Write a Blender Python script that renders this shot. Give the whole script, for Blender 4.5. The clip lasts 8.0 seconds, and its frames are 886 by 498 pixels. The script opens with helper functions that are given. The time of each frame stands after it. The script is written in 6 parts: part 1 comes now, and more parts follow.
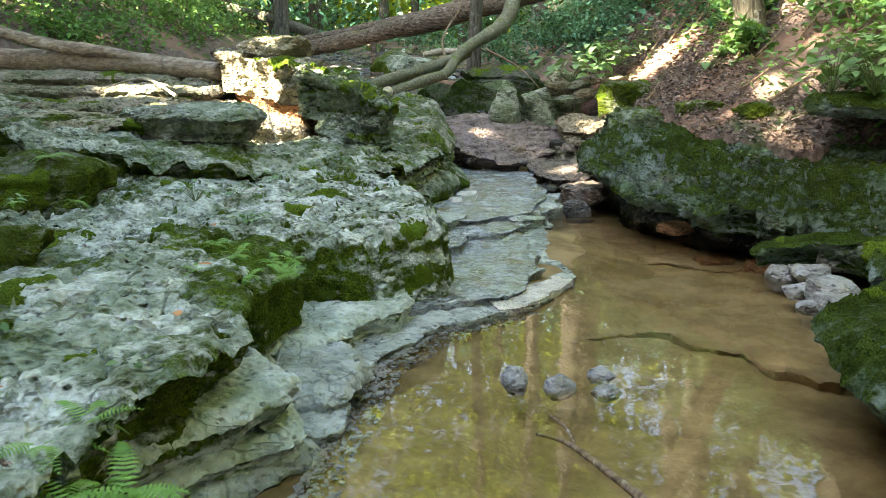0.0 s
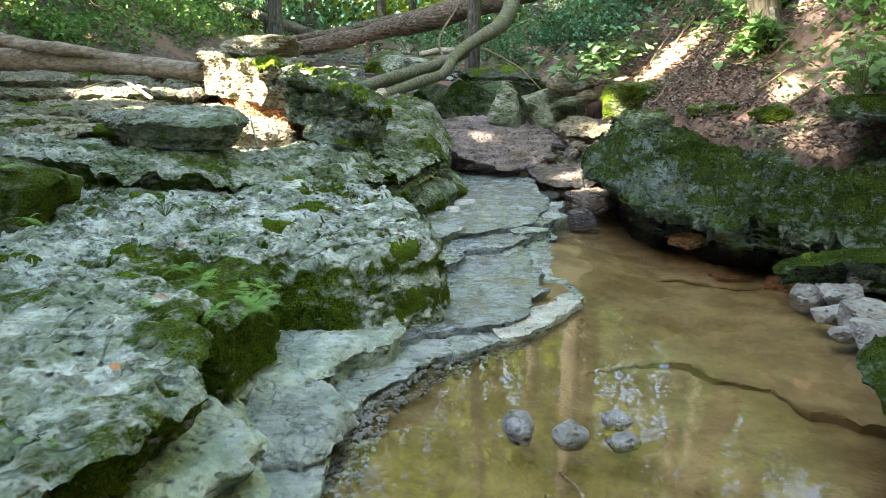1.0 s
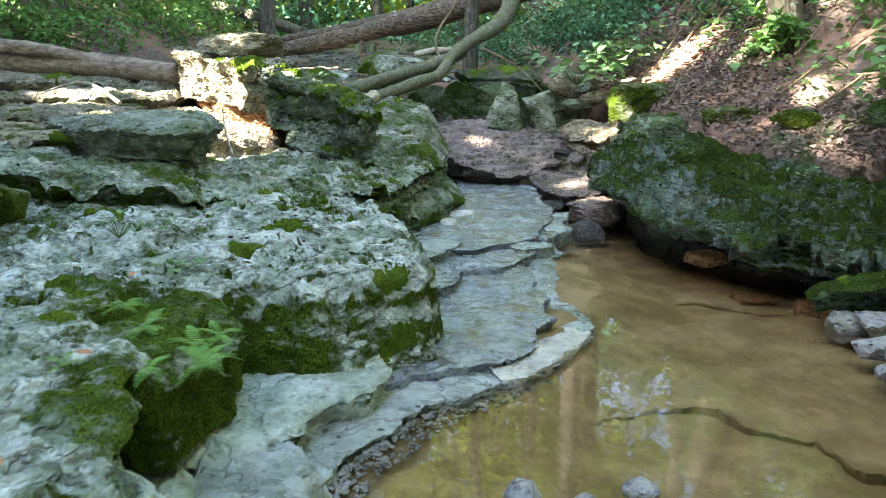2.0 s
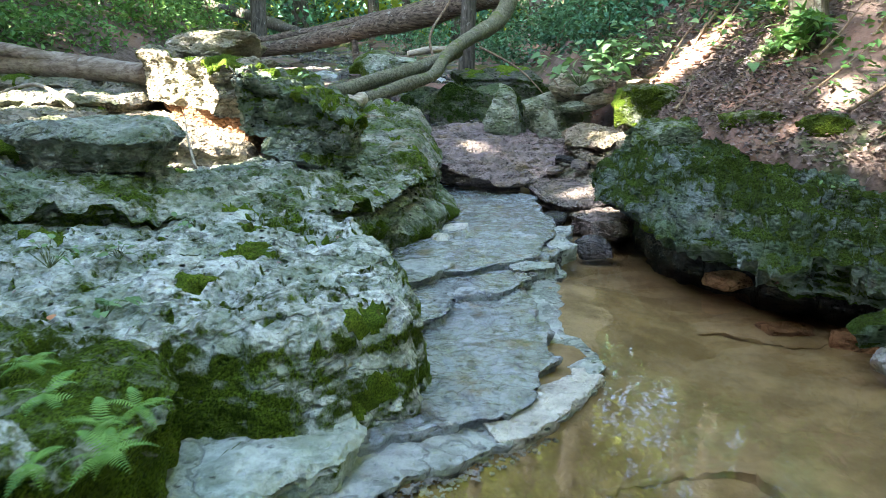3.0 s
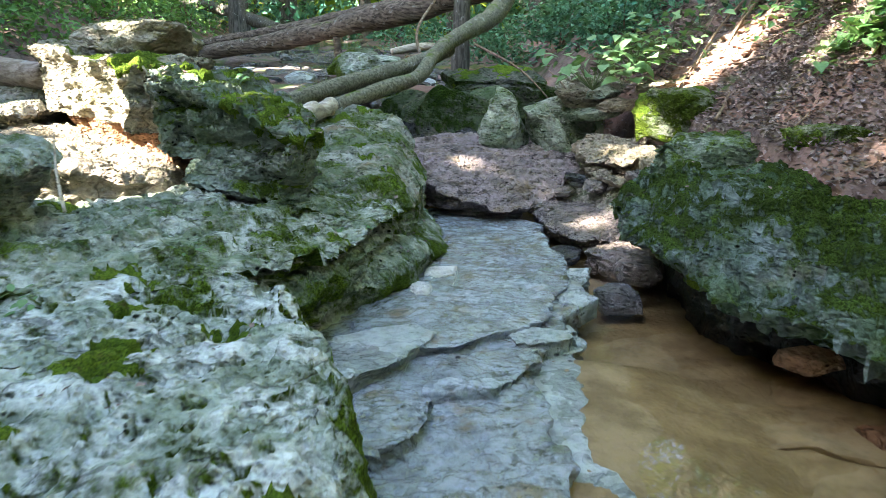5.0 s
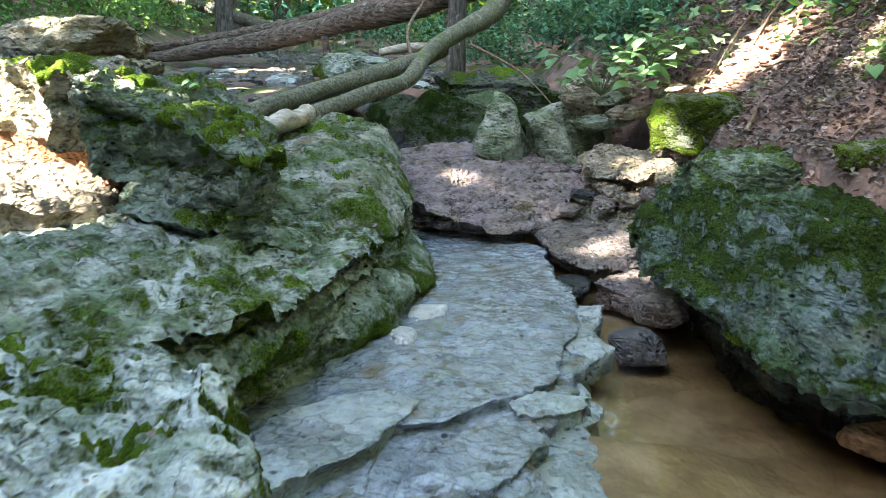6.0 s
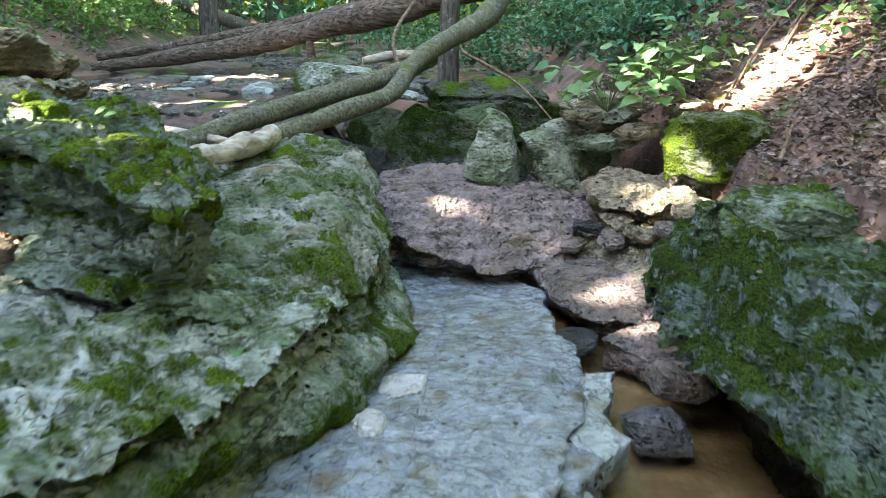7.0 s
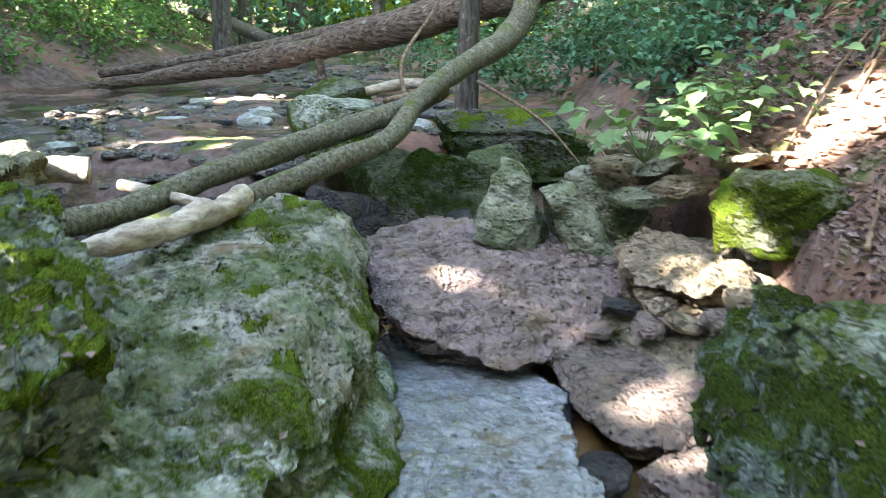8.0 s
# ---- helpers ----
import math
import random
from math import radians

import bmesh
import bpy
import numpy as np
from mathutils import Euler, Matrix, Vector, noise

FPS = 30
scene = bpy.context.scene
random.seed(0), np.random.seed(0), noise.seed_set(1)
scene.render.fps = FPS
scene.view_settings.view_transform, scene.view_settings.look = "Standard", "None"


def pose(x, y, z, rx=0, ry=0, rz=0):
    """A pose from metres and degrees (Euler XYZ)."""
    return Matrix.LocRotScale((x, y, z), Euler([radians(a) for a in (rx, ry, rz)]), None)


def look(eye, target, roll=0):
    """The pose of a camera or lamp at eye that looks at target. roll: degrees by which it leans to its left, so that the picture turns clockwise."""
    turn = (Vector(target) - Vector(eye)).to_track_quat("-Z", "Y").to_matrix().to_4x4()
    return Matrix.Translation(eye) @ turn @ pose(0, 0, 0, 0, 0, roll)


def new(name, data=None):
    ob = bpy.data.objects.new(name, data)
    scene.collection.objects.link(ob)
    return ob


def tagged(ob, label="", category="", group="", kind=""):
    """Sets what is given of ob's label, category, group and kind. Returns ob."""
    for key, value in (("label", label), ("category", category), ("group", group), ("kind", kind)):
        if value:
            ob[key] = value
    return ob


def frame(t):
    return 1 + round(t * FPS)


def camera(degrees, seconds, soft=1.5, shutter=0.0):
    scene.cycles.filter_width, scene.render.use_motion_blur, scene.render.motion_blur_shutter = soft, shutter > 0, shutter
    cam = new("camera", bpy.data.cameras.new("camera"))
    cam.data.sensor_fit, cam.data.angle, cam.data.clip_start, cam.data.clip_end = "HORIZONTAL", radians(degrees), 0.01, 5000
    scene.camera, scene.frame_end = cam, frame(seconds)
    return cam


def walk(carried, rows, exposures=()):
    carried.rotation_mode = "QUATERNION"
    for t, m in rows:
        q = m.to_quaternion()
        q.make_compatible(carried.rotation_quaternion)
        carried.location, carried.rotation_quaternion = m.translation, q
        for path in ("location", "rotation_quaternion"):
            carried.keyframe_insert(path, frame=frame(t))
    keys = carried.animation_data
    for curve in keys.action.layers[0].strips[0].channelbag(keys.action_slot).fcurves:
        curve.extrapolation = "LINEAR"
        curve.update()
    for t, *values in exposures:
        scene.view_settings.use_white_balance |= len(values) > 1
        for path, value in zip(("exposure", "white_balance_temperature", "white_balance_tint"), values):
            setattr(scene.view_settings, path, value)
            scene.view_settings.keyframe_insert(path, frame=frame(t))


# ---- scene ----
cam = camera(56.3, 8.0, soft=0.65, shutter=0.4)
METRES, EYE, TILT, LEAN, TURN = 5.0, 1.28, -13.2, 0.0, 0.0
ROWS = [
    (0.0, 0.0, 0.0, 0.0, 0.0, -0.0, 0.0),
    (0.5, 0.0014, 0.0391, 0.0099, -0.04, -0.02, 0.02),
    (1.0, 0.0034, 0.0833, 0.0199, -0.1, -0.02, 0.05),
    (1.5, 0.0057, 0.131, 0.0309, -0.14, -0.01, 0.07),
    (3.0, 0.0185, 0.2876, 0.0654, -0.27, -0.0, 0.13),
    (3.5, 0.0232, 0.3397, 0.0775, -0.31, -0.01, 0.14),
    (4.0, 0.0269, 0.3955, 0.0885, -0.36, -0.03, 0.14),
    (4.5, 0.0319, 0.4643, 0.1039, -0.39, -0.03, 0.15),
    (6.0, 0.0488, 0.6668, 0.1534, -0.47, -0.04, 0.2),
    (6.5, 0.057, 0.7316, 0.1741, -0.49, -0.07, 0.21),
    (7.0, 0.0665, 0.7979, 0.1991, -0.5, -0.08, 0.23),
    (7.5, 0.0802, 0.8783, 0.2381, -0.39, -0.08, 0.23),
    (8.0, 0.0941, 0.9502, 0.278, 1.6, -0.14, -0.13),
]
walk(cam, [(t, pose(0, 0, EYE, TILT, LEAN, TURN) @ pose(METRES * x, METRES * y, METRES * z, 90 + pitch, roll, yaw)) for t, x, y, z, yaw, pitch, roll in ROWS],
     exposures=[(0.0, 4.14, 7950, 8), (1.5, 4.14, 7250, 8), (3.0, 4.12, 6500, 9), (6.0, 4.12, 6600, 11), (7.0, 4.22, 6750, 13), (8.0, 4.32, 6850, 16)])

# ---- daylight: a woodland sky and the sun from the left bank, behind the eye ----
TO_SUN = Vector((-0.66, -0.40, 0.64)).normalized()
SUN_STRENGTH, SKY_STRENGTH = 5.0, 0.10
world = bpy.data.worlds.new("sky")
scene.world = world
world.use_nodes = True
sky = world.node_tree.nodes.new("ShaderNodeTexSky")
sky.sky_type, sky.sun_disc = "NISHITA", False
sky.sun_elevation = math.asin(TO_SUN.z)
sky.sun_rotation = math.atan2(TO_SUN.x, TO_SUN.y)
back = world.node_tree.nodes["Background"]
back.inputs["Strength"].default_value = SKY_STRENGTH
world.node_tree.links.new(sky.outputs[0], back.inputs[0])
lamp = bpy.data.lights.new("sun", "SUN")
lamp.energy, lamp.angle, lamp.color = SUN_STRENGTH, radians(0.53), (1.0, 0.93, 0.82)
sun = new("sun", lamp)
sun.matrix_world = look((0, 0, 0), -TO_SUN)
sun.location = (-12, -8, 14)


# ---- materials ----
class Nodes:
    """A small helper to write a node material line by line."""

    def __init__(self, name):
        self.mat = bpy.data.materials.new(name)
        self.mat.use_nodes = True
        self.tree = self.mat.node_tree
        self.bsdf = self.tree.nodes["Principled BSDF"]
        self.out = self.tree.nodes["Material Output"]
        self.geo = self.tree.nodes.new("ShaderNodeNewGeometry")
        self.pos = self.geo.outputs["Position"]

    def set(self, socket, value):
        if isinstance(value, bpy.types.NodeSocket):
            self.tree.links.new(value, socket)
        else:
            socket.default_value = value

    def noise(self, scale, detail=4.0, rough=0.55, stretch=(1, 1, 1), distort=0.0, shift=0.0):
        m = self.tree.nodes.new("ShaderNodeMapping")
        m.inputs["Scale"].default_value = stretch
        m.inputs["Location"].default_value = (shift, shift * 0.7, shift * 1.3)
        self.set(m.inputs["Vector"], self.pos)
        n = self.tree.nodes.new("ShaderNodeTexNoise")
        n.inputs["Scale"].default_value = scale
        n.inputs["Detail"].default_value = detail
        n.inputs["Roughness"].default_value = rough
        n.inputs["Distortion"].default_value = distort
        self.set(n.inputs["Vector"], m.outputs[0])
        return n.outputs["Fac"]

    def cells(self, scale, feature="F1", stretch=(1, 1, 1)):
        m = self.tree.nodes.new("ShaderNodeMapping")
        m.inputs["Scale"].default_value = stretch
        self.set(m.inputs["Vector"], self.pos)
        n = self.tree.nodes.new("ShaderNodeTexVoronoi")
        n.feature = feature
        n.inputs["Scale"].default_value = scale
        self.set(n.inputs["Vector"], m.outputs[0])
        return n.outputs["Distance"]

    def band(self, value, low, high, a=0.0, b=1.0):
        n = self.tree.nodes.new("ShaderNodeMapRange")
        n.interpolation_type = "SMOOTHSTEP"
        self.set(n.inputs[0], value)
        n.inputs[1].default_value, n.inputs[2].default_value = low, high
        n.inputs[3].default_value, n.inputs[4].default_value = a, b
        return n.outputs[0]

    def math(self, op, a, b=0.0):
        n = self.tree.nodes.new("ShaderNodeMath")
        n.operation = op
        self.set(n.inputs[0], a), self.set(n.inputs[1], b)
        return n.outputs[0]

    def mix(self, fac, a, b, blend="MIX"):
        n = self.tree.nodes.new("ShaderNodeMix")
        n.data_type, n.blend_type = "RGBA", blend
        self.set(n.inputs[0], fac)
        for s, v in ((n.inputs[6], a), (n.inputs[7], b)):
            self.set(s, v if isinstance(v, bpy.types.NodeSocket) else (*v, 1.0))
        return n.outputs[2]

    def up(self):
        n = self.tree.nodes.new("ShaderNodeSeparateXYZ")
        self.set(n.inputs[0], self.geo.outputs["Normal"])
        return n.outputs["Z"]

    def height(self):
        n = self.tree.nodes.new("ShaderNodeSeparateXYZ")
        self.set(n.inputs[0], self.pos)
        return n.outputs["Z"]

    def island(self):
        return self.geo.outputs["Random Per Island"]

    def per_object(self):
        return self.tree.nodes.new("ShaderNodeObjectInfo").outputs["Random"]

    def bump(self, value, strength, distance, normal=None):
        n = self.tree.nodes.new("ShaderNodeBump")
        n.inputs["Strength"].default_value, n.inputs["Distance"].default_value = strength, distance
        self.set(n.inputs["Height"], value)
        if normal is not None:
            self.set(n.inputs["Normal"], normal)
        return n.outputs[0]

    def done(self, color, rough, normal=None, spec=0.5):
        self.set(self.bsdf.inputs["Base Color"], color if isinstance(color, bpy.types.NodeSocket) else (*color, 1.0))
        self.set(self.bsdf.inputs["Roughness"], rough)
        self.bsdf.inputs["Specular IOR Level"].default_value = spec
        if normal is not None:
            self.set(self.bsdf.inputs["Normal"], normal)
        return self.mat


def stone_material(name, pale, dark, moss=0.5, moss_side=0.5, wet=0.0, brown=0.2, film=0.0, moss_tint=(0.135, 0.215, 0.022), algae=0.65, seams=0.4, even=0.0):
    """Layered limestone: pale weathered skin, dark algae, brown stain, fissures, moss by patches, wet sheen."""
    n = Nodes(name)
    mid = n.noise(11, 5, 0.62, (1, 1, 1.6), 0.3)
    fine = n.noise(55, 4, 0.65)
    skin = n.mix(n.band(mid, 0.34, 0.60), n.mix(0.5, dark, pale), pale)
    skin = n.mix(n.band(fine, 0.50, 0.70, 0.0, 0.28 * (1 - even)), skin, dark)
    skin = n.mix(n.band(n.noise(6.5, 5, 0.7, shift=3.0), 0.50, 0.66, 0.0, 0.45), skin, [min(1, c * 1.35) for c in pale])
    skin = n.mix(n.band(n.noise(7.0, 6, 0.68, (1, 1, 2.2), 0.4, 8.0), 0.56, 0.66, 0.0, 0.75 * (1 - even)), skin, [c * 0.6 for c in dark])
    skin = n.mix(n.band(n.noise(5.2, 4, 0.6, shift=7.0), 0.52, 0.72, 0.0, brown * 2.0), skin, (0.20, 0.145, 0.08))
    # a thin green skin of algae that lets the stone through
    green_skin = n.band(n.noise(3.3, 6, 0.7, shift=12.0), 0.40, 0.60, 0.0, min(1.0, algae * 1.2))
    skin = n.mix(green_skin, skin, n.mix(0.34, (0.05, 0.105, 0.02), skin))
    holes = n.math("ADD", n.cells(17, "F1", (1, 1, 1.8)), n.math("MULTIPLY", n.math("SUBTRACT", fine, 0.5), 0.3))
    skin = n.mix(n.math("MULTIPLY", n.band(holes, 0.28, 0.12), n.band(n.noise(5, 4, 0.65, shift=60), 0.50, 0.62)), skin, [c * 0.3 for c in dark])
    # open fissures along the bedding
    seam = n.math("ABSOLUTE", n.math("SUBTRACT", n.noise(1.7, 4, 0.55, (1, 1, 2.6), 0.5, 70.0), 0.5))
    seam = n.band(seam, 0.012, 0.003, 0.0, seams)
    skin = n.mix(seam, skin, [c * 0.5 for c in dark])
    # moss: patches, denser where it can sit, ragged at the rim
    patch = n.math("ADD", n.noise(1.9, 3, 0.55, shift=20.0), n.math("MULTIPLY", n.math("SUBTRACT", n.noise(17, 5, 0.7), 0.5), 0.75))
    sit = n.band(n.up(), -0.1, 0.8, moss_side * 0.24, 0.0)
    cover = n.band(n.math("ADD", patch, sit), 0.74 - 0.42 * moss, 0.94 - 0.42 * moss)
    tuft = n.noise(120, 3, 0.7)
    green = n.mix(n.band(n.noise(6, 4, 0.6, shift=31), 0.3, 0.7), [c * 0.5 for c in moss_tint], [c * 1.35 for c in moss_tint])
    green = n.mix(n.band(tuft, 0.35, 0.65), [c * 0.3 for c in moss_tint], green)
    color = n.mix(cover, skin, green)
    pits = n.cells(26, "F1", (1, 1, 1.5))
    relief = n.math("ADD", n.math("MULTIPLY", mid, 1.0), n.math("MULTIPLY", fine, 0.55))
    relief = n.math("ADD", relief, n.math("MULTIPLY", n.band(pits, 0.05, 0.45), 0.45))
    relief = n.math("ADD", relief, n.math("MULTIPLY", n.band(holes, 0.08, 0.30), 0.30))
    relief = n.math("SUBTRACT", relief, n.math("MULTIPLY", seam, 0.6))
    relief = n.math("ADD", relief, n.math("MULTIPLY", n.math("MULTIPLY", tuft, cover), 0.8))
    normal = n.bump(relief, 1.0, 0.036 if film > 0 else 0.045 * (1 - 0.65 * even))
    damp = n.band(n.noise(2.2, 4, 0.6, shift=44.0), 0.62 - 0.34 * wet, 0.70 - 0.34 * wet) if wet > 0 else 0.0
    if wet > 0:
        rough = n.band(damp, 0.0, 1.0, 0.8, 0.16)
        rough = n.math("MAXIMUM", rough, n.math("MULTIPLY", cover, 0.85))
        color = n.mix(n.math("MULTIPLY", damp, 0.6), color, n.mix(0.5, color, (0.03, 0.033, 0.035)))
    else:
        rough = n.band(mid, 0.2, 0.8, 0.72, 0.95)
    mat = n.done(color, rough, normal, 0.4 if wet > 0 else 0.06)
    if film > 0:
        # a running film of water over the bed
        film_mask = n.band(n.noise(1.5, 3, 0.5, shift=51.0), 0.60 - 0.3 * film, 0.68 - 0.3 * film)
        n.set(n.bsdf.inputs["Coat Weight"], film_mask)
        n.bsdf.inputs["Coat Roughness"].default_value = 0.07
        n.bsdf.inputs["Coat IOR"].default_value = 1.33
        ripple = n.bump(n.noise(60, 3, 0.6, (1, 0.6, 1)), 0.8, 0.014)
        n.set(n.bsdf.inputs["Coat Normal"], ripple)
    return mat


PALE, DARK = (0.66, 0.71, 0.665), (0.04, 0.048, 0.036)
M_LEDGE = stone_material("pale_mossy_limestone", PALE, DARK, 0.70, 0.8, algae=0.8)
M_STEP = stone_material("smooth_pale_limestone", (0.50, 0.56, 0.51), (0.17, 0.20, 0.165), 0.34, 0.7, brown=0.15, algae=0.5, even=0.8)
M_SHOULDER = stone_material("dull_brown_green_limestone", (0.38, 0.38, 0.32), (0.03, 0.033, 0.025), 0.56, 0.4, brown=0.4, algae=0.85)
M_BLOCK = stone_material("pitted_limestone_with_mossy_face", PALE, DARK, 0.56, 1.25, algae=0.7)
M_LEDGE_GREEN = stone_material("green_mossy_limestone", (0.50, 0.53, 0.46), (0.03, 0.036, 0.026), 0.56, 0.7, algae=0.85)
M_RIGHT = stone_material("dark_mossy_bedrock", (0.21, 0.265, 0.255), (0.012, 0.015, 0.014), 1.14, -1.2, moss_tint=(0.068, 0.115, 0.018), algae=0.8)
M_SHELF = stone_material("wet_blue_limestone", (0.43, 0.475, 0.53), (0.04, 0.045, 0.052), 0.30, 0.0, wet=0.9, brown=0.5, film=0.95, algae=0.25, seams=0.25)
M_THIN = stone_material("damp_thin_limestone", (0.40, 0.43, 0.42), (0.14, 0.155, 0.15), 0.16, 0.3, wet=0.35, algae=0.35, even=0.7)
M_PALE = stone_material("bleached_limestone", (0.62, 0.60, 0.55), (0.34, 0.33, 0.30), 0.05, 0.0, brown=0.1, algae=0.05)
M_SLAB = stone_material("purple_brown_slab_stone", (0.30, 0.24, 0.23), (0.06, 0.05, 0.048), 0.06, 0.0, brown=0.35, algae=0.1)
M_SPLIT = stone_material("cracked_grey_green_stone", (0.29, 0.335, 0.285), (0.04, 0.05, 0.036), 0.86, -1.1, brown=0.12)
M_LOOSE = stone_material("pale_loose_limestone", (0.37, 0.40, 0.35), (0.10, 0.115, 0.09), 0.50, -0.1)
M_TERRACE = stone_material("brown_thin_bedded_stone", (0.36, 0.32, 0.26), (0.09, 0.08, 0.065), 0.2, 0.2, brown=0.35)
M_RECESS = stone_material("bright_mossy_limestone", (0.42, 0.44, 0.37), (0.10, 0.115, 0.08), 0.80, 0.9, moss_tint=(0.12, 0.20, 0.02))
# near-black base: wet stones, and the shade painted into undercut and hollow walls
M_DARK = stone_material("wet_and_shade_dark_stone", (0.05, 0.048, 0.05), (0.014, 0.014, 0.015), 0.1, 0.2, wet=0.8, algae=0.05)
M_MOSS = stone_material("moss_covered_stone", (0.25, 0.26, 0.21), (0.07, 0.075, 0.05), 0.80, 0.5, moss_tint=(0.11, 0.165, 0.018))
M_BOULDER = stone_material("weathered_boulder_stone", (0.46, 0.41, 0.32), (0.09, 0.085, 0.06), 0.72, -0.6, brown=0.4, algae=0.3, moss_tint=(0.10, 0.15, 0.015))
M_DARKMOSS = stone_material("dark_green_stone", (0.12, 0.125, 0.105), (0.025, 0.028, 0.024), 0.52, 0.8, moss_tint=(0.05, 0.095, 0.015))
M_PINK = stone_material("pinkish_streambed_stone", (0.27, 0.215, 0.19), (0.10, 0.085, 0.08), 0.05, 0.0, wet=0.7, brown=0.3, algae=0.05)
M_GRAVEL = stone_material("dark_creek_gravel", (0.17, 0.16, 0.155), (0.06, 0.057, 0.055), 0.0, 0.0, wet=0.9, algae=0.05)
M_PEBBLE = stone_material("rounded_creek_stone", (0.31, 0.305, 0.32), (0.10, 0.097, 0.10), 0.0, 0.0, wet=0.3, even=0.5, algae=0.05)
M_GREY = stone_material("bare_grey_stone", (0.40, 0.42, 0.34), (0.09, 0.10, 0.07), 0.38, 0.2, brown=0.3)
M_ORANGE = stone_material("rusty_hollow_stone", (0.34, 0.19, 0.11), (0.10, 0.055, 0.035), 0.0, 0.0, brown=0.3, algae=0.0)
M_TAN = stone_material("sunlit_tan_stone", (0.36, 0.30, 0.23), (0.08, 0.068, 0.05), 0.22, 0.2, brown=0.3, algae=0.2)


def ground_material():
    n = Nodes("forest_floor_soil")
    z = n.height()
    litter = n.cells(38, "F1")
    soil = n.mix(n.band(n.noise(9, 5, 0.65), 0.35, 0.65), (0.075, 0.055, 0.047), (0.165, 0.125, 0.11))
    soil = n.mix(n.band(n.noise(42, 4, 0.7), 0.45, 0.7, 0, 0.6), soil, (0.16, 0.11, 0.088))
    clay = n.band(n.noise(0.9, 3, 0.5, shift=5.0), 0.52, 0.64, 0.0, 0.5)
    soil = n.mix(clay, soil, (0.28, 0.16, 0.115))
    green = n.band(n.noise(1.4, 4, 0.6, shift=9.0), 0.52, 0.62, 0.0, 0.75)
    soil = n.mix(green, soil, (0.045, 0.085, 0.02))
    mud = n.mix(n.band(n.noise(4.5, 5, 0.6, shift=2.0), 0.35, 0.68), (0.15, 0.105, 0.05), (0.25, 0.18, 0.095))
    mud = n.mix(n.band(n.noise(26, 4, 0.7, shift=4.0), 0.55, 0.75, 0, 0.5), mud, (0.11, 0.08, 0.042))
    color = n.mix(n.band(z, 0.0, 0.12), mud, soil)
    normal = n.bump(n.math("ADD", n.noise(30, 5, 0.7), n.math("MULTIPLY", litter, 0.6)), 0.7, 0.014)
    return n.done(color, 0.92, normal, 0.05)


def water_material(name, tint, ripple=0.12):
    """Clear shallow water: sees through, mirrors by its own gloss."""
    n = Nodes(name)
    t = n.tree
    clear = t.nodes.new("ShaderNodeBsdfTransparent")
    clear.inputs[0].default_value = (*tint, 1)
    gloss = t.nodes.new("ShaderNodeBsdfGlossy")
    gloss.inputs["Roughness"].default_value = 0.015
    fres = t.nodes.new("ShaderNodeFresnel")
    fres.inputs[0].default_value = 1.33
    wave = n.bump(n.math("ADD", n.noise(3.0, 2, 0.5), n.math("MULTIPLY", n.noise(14.0, 2, 0.5, (1, 0.6, 1)), 0.18)), ripple, 0.05)
    n.set(gloss.inputs["Normal"], wave)
    n.set(fres.inputs["Normal"], wave)
    mixer = t.nodes.new("ShaderNodeMixShader")
    n.set(mixer.inputs[0], fres.outputs[0])
    n.set(mixer.inputs[1], clear.outputs[0])
    n.set(mixer.inputs[2], gloss.outputs[0])
    n.set(n.out.inputs["Surface"], mixer.outputs[0])
    t.nodes.remove(n.bsdf)
    return n.mat


def bark_material(name, pale, dark, moss=0.3, along=(1, 1, 0.15)):
    n = Nodes(name)
    ridge = n.noise(34, 5, 0.65, along, 0.4)
    blotch = n.noise(4.5, 4, 0.6, shift=6)
    color = n.mix(n.band(ridge, 0.33, 0.66), dark, pale)
    color = n.mix(n.band(blotch, 0.5, 0.72, 0, 0.55), color, [c * 0.55 for c in pale])
    color = n.mix(n.band(n.noise(13, 4, 0.6, shift=16), 0.60, 0.70, 0, 0.5), color, (0.40, 0.41, 0.37))
    cover = n.band(n.math("ADD", n.noise(5.0, 4, 0.65, shift=22), n.band(n.up(), -0.3, 1.0, -0.1, 0.12)), 0.78 - 0.4 * moss, 0.90 - 0.4 * moss)
    color = n.mix(cover, color, (0.085, 0.115, 0.03))
    normal = n.bump(n.math("ADD", ridge, n.math("MULTIPLY", n.noise(90, 3, 0.6), 0.4)), 0.9, 0.012)
    return n.done(color, 0.85, normal, 0.08)


def leaf_material(name, colors, glow=0.35, by_object=False):
    """Thin leaves that let light through; each leaf has its own tone."""
    n = Nodes(name)
    t = n.tree
    pick = n.per_object() if by_object else n.island()
    ramp = t.nodes.new("ShaderNodeValToRGB")
    for i, c in enumerate(colors):
        if i < 2:
            e = ramp.color_ramp.elements[i]
            e.position = i / (len(colors) - 1)
        else:
            e = ramp.color_ramp.elements.new(i / (len(colors) - 1))
        e.color = (*c, 1)
    n.set(ramp.inputs[0], pick)
    color = n.mix(n.band(n.noise(60, 3, 0.6), 0.3, 0.7, 0.0, 0.35), ramp.outputs[0], [c * 0.5 for c in colors[0]])
    n.done(color, 0.5, None, 0.2)
    thin = t.nodes.new("ShaderNodeBsdfTranslucent")
    n.set(thin.inputs[0], n.mix(0.5, color, (0.22, 0.30, 0.03)) if glow > 0.2 else color)
    mixer = t.nodes.new("ShaderNodeMixShader")
    mixer.inputs[0].default_value = glow
    n.set(mixer.inputs[1], n.bsdf.outputs[0])
    n.set(mixer.inputs[2], thin.outputs[0])
    n.set(n.out.inputs["Surface"], mixer.outputs[0])
    return n.mat


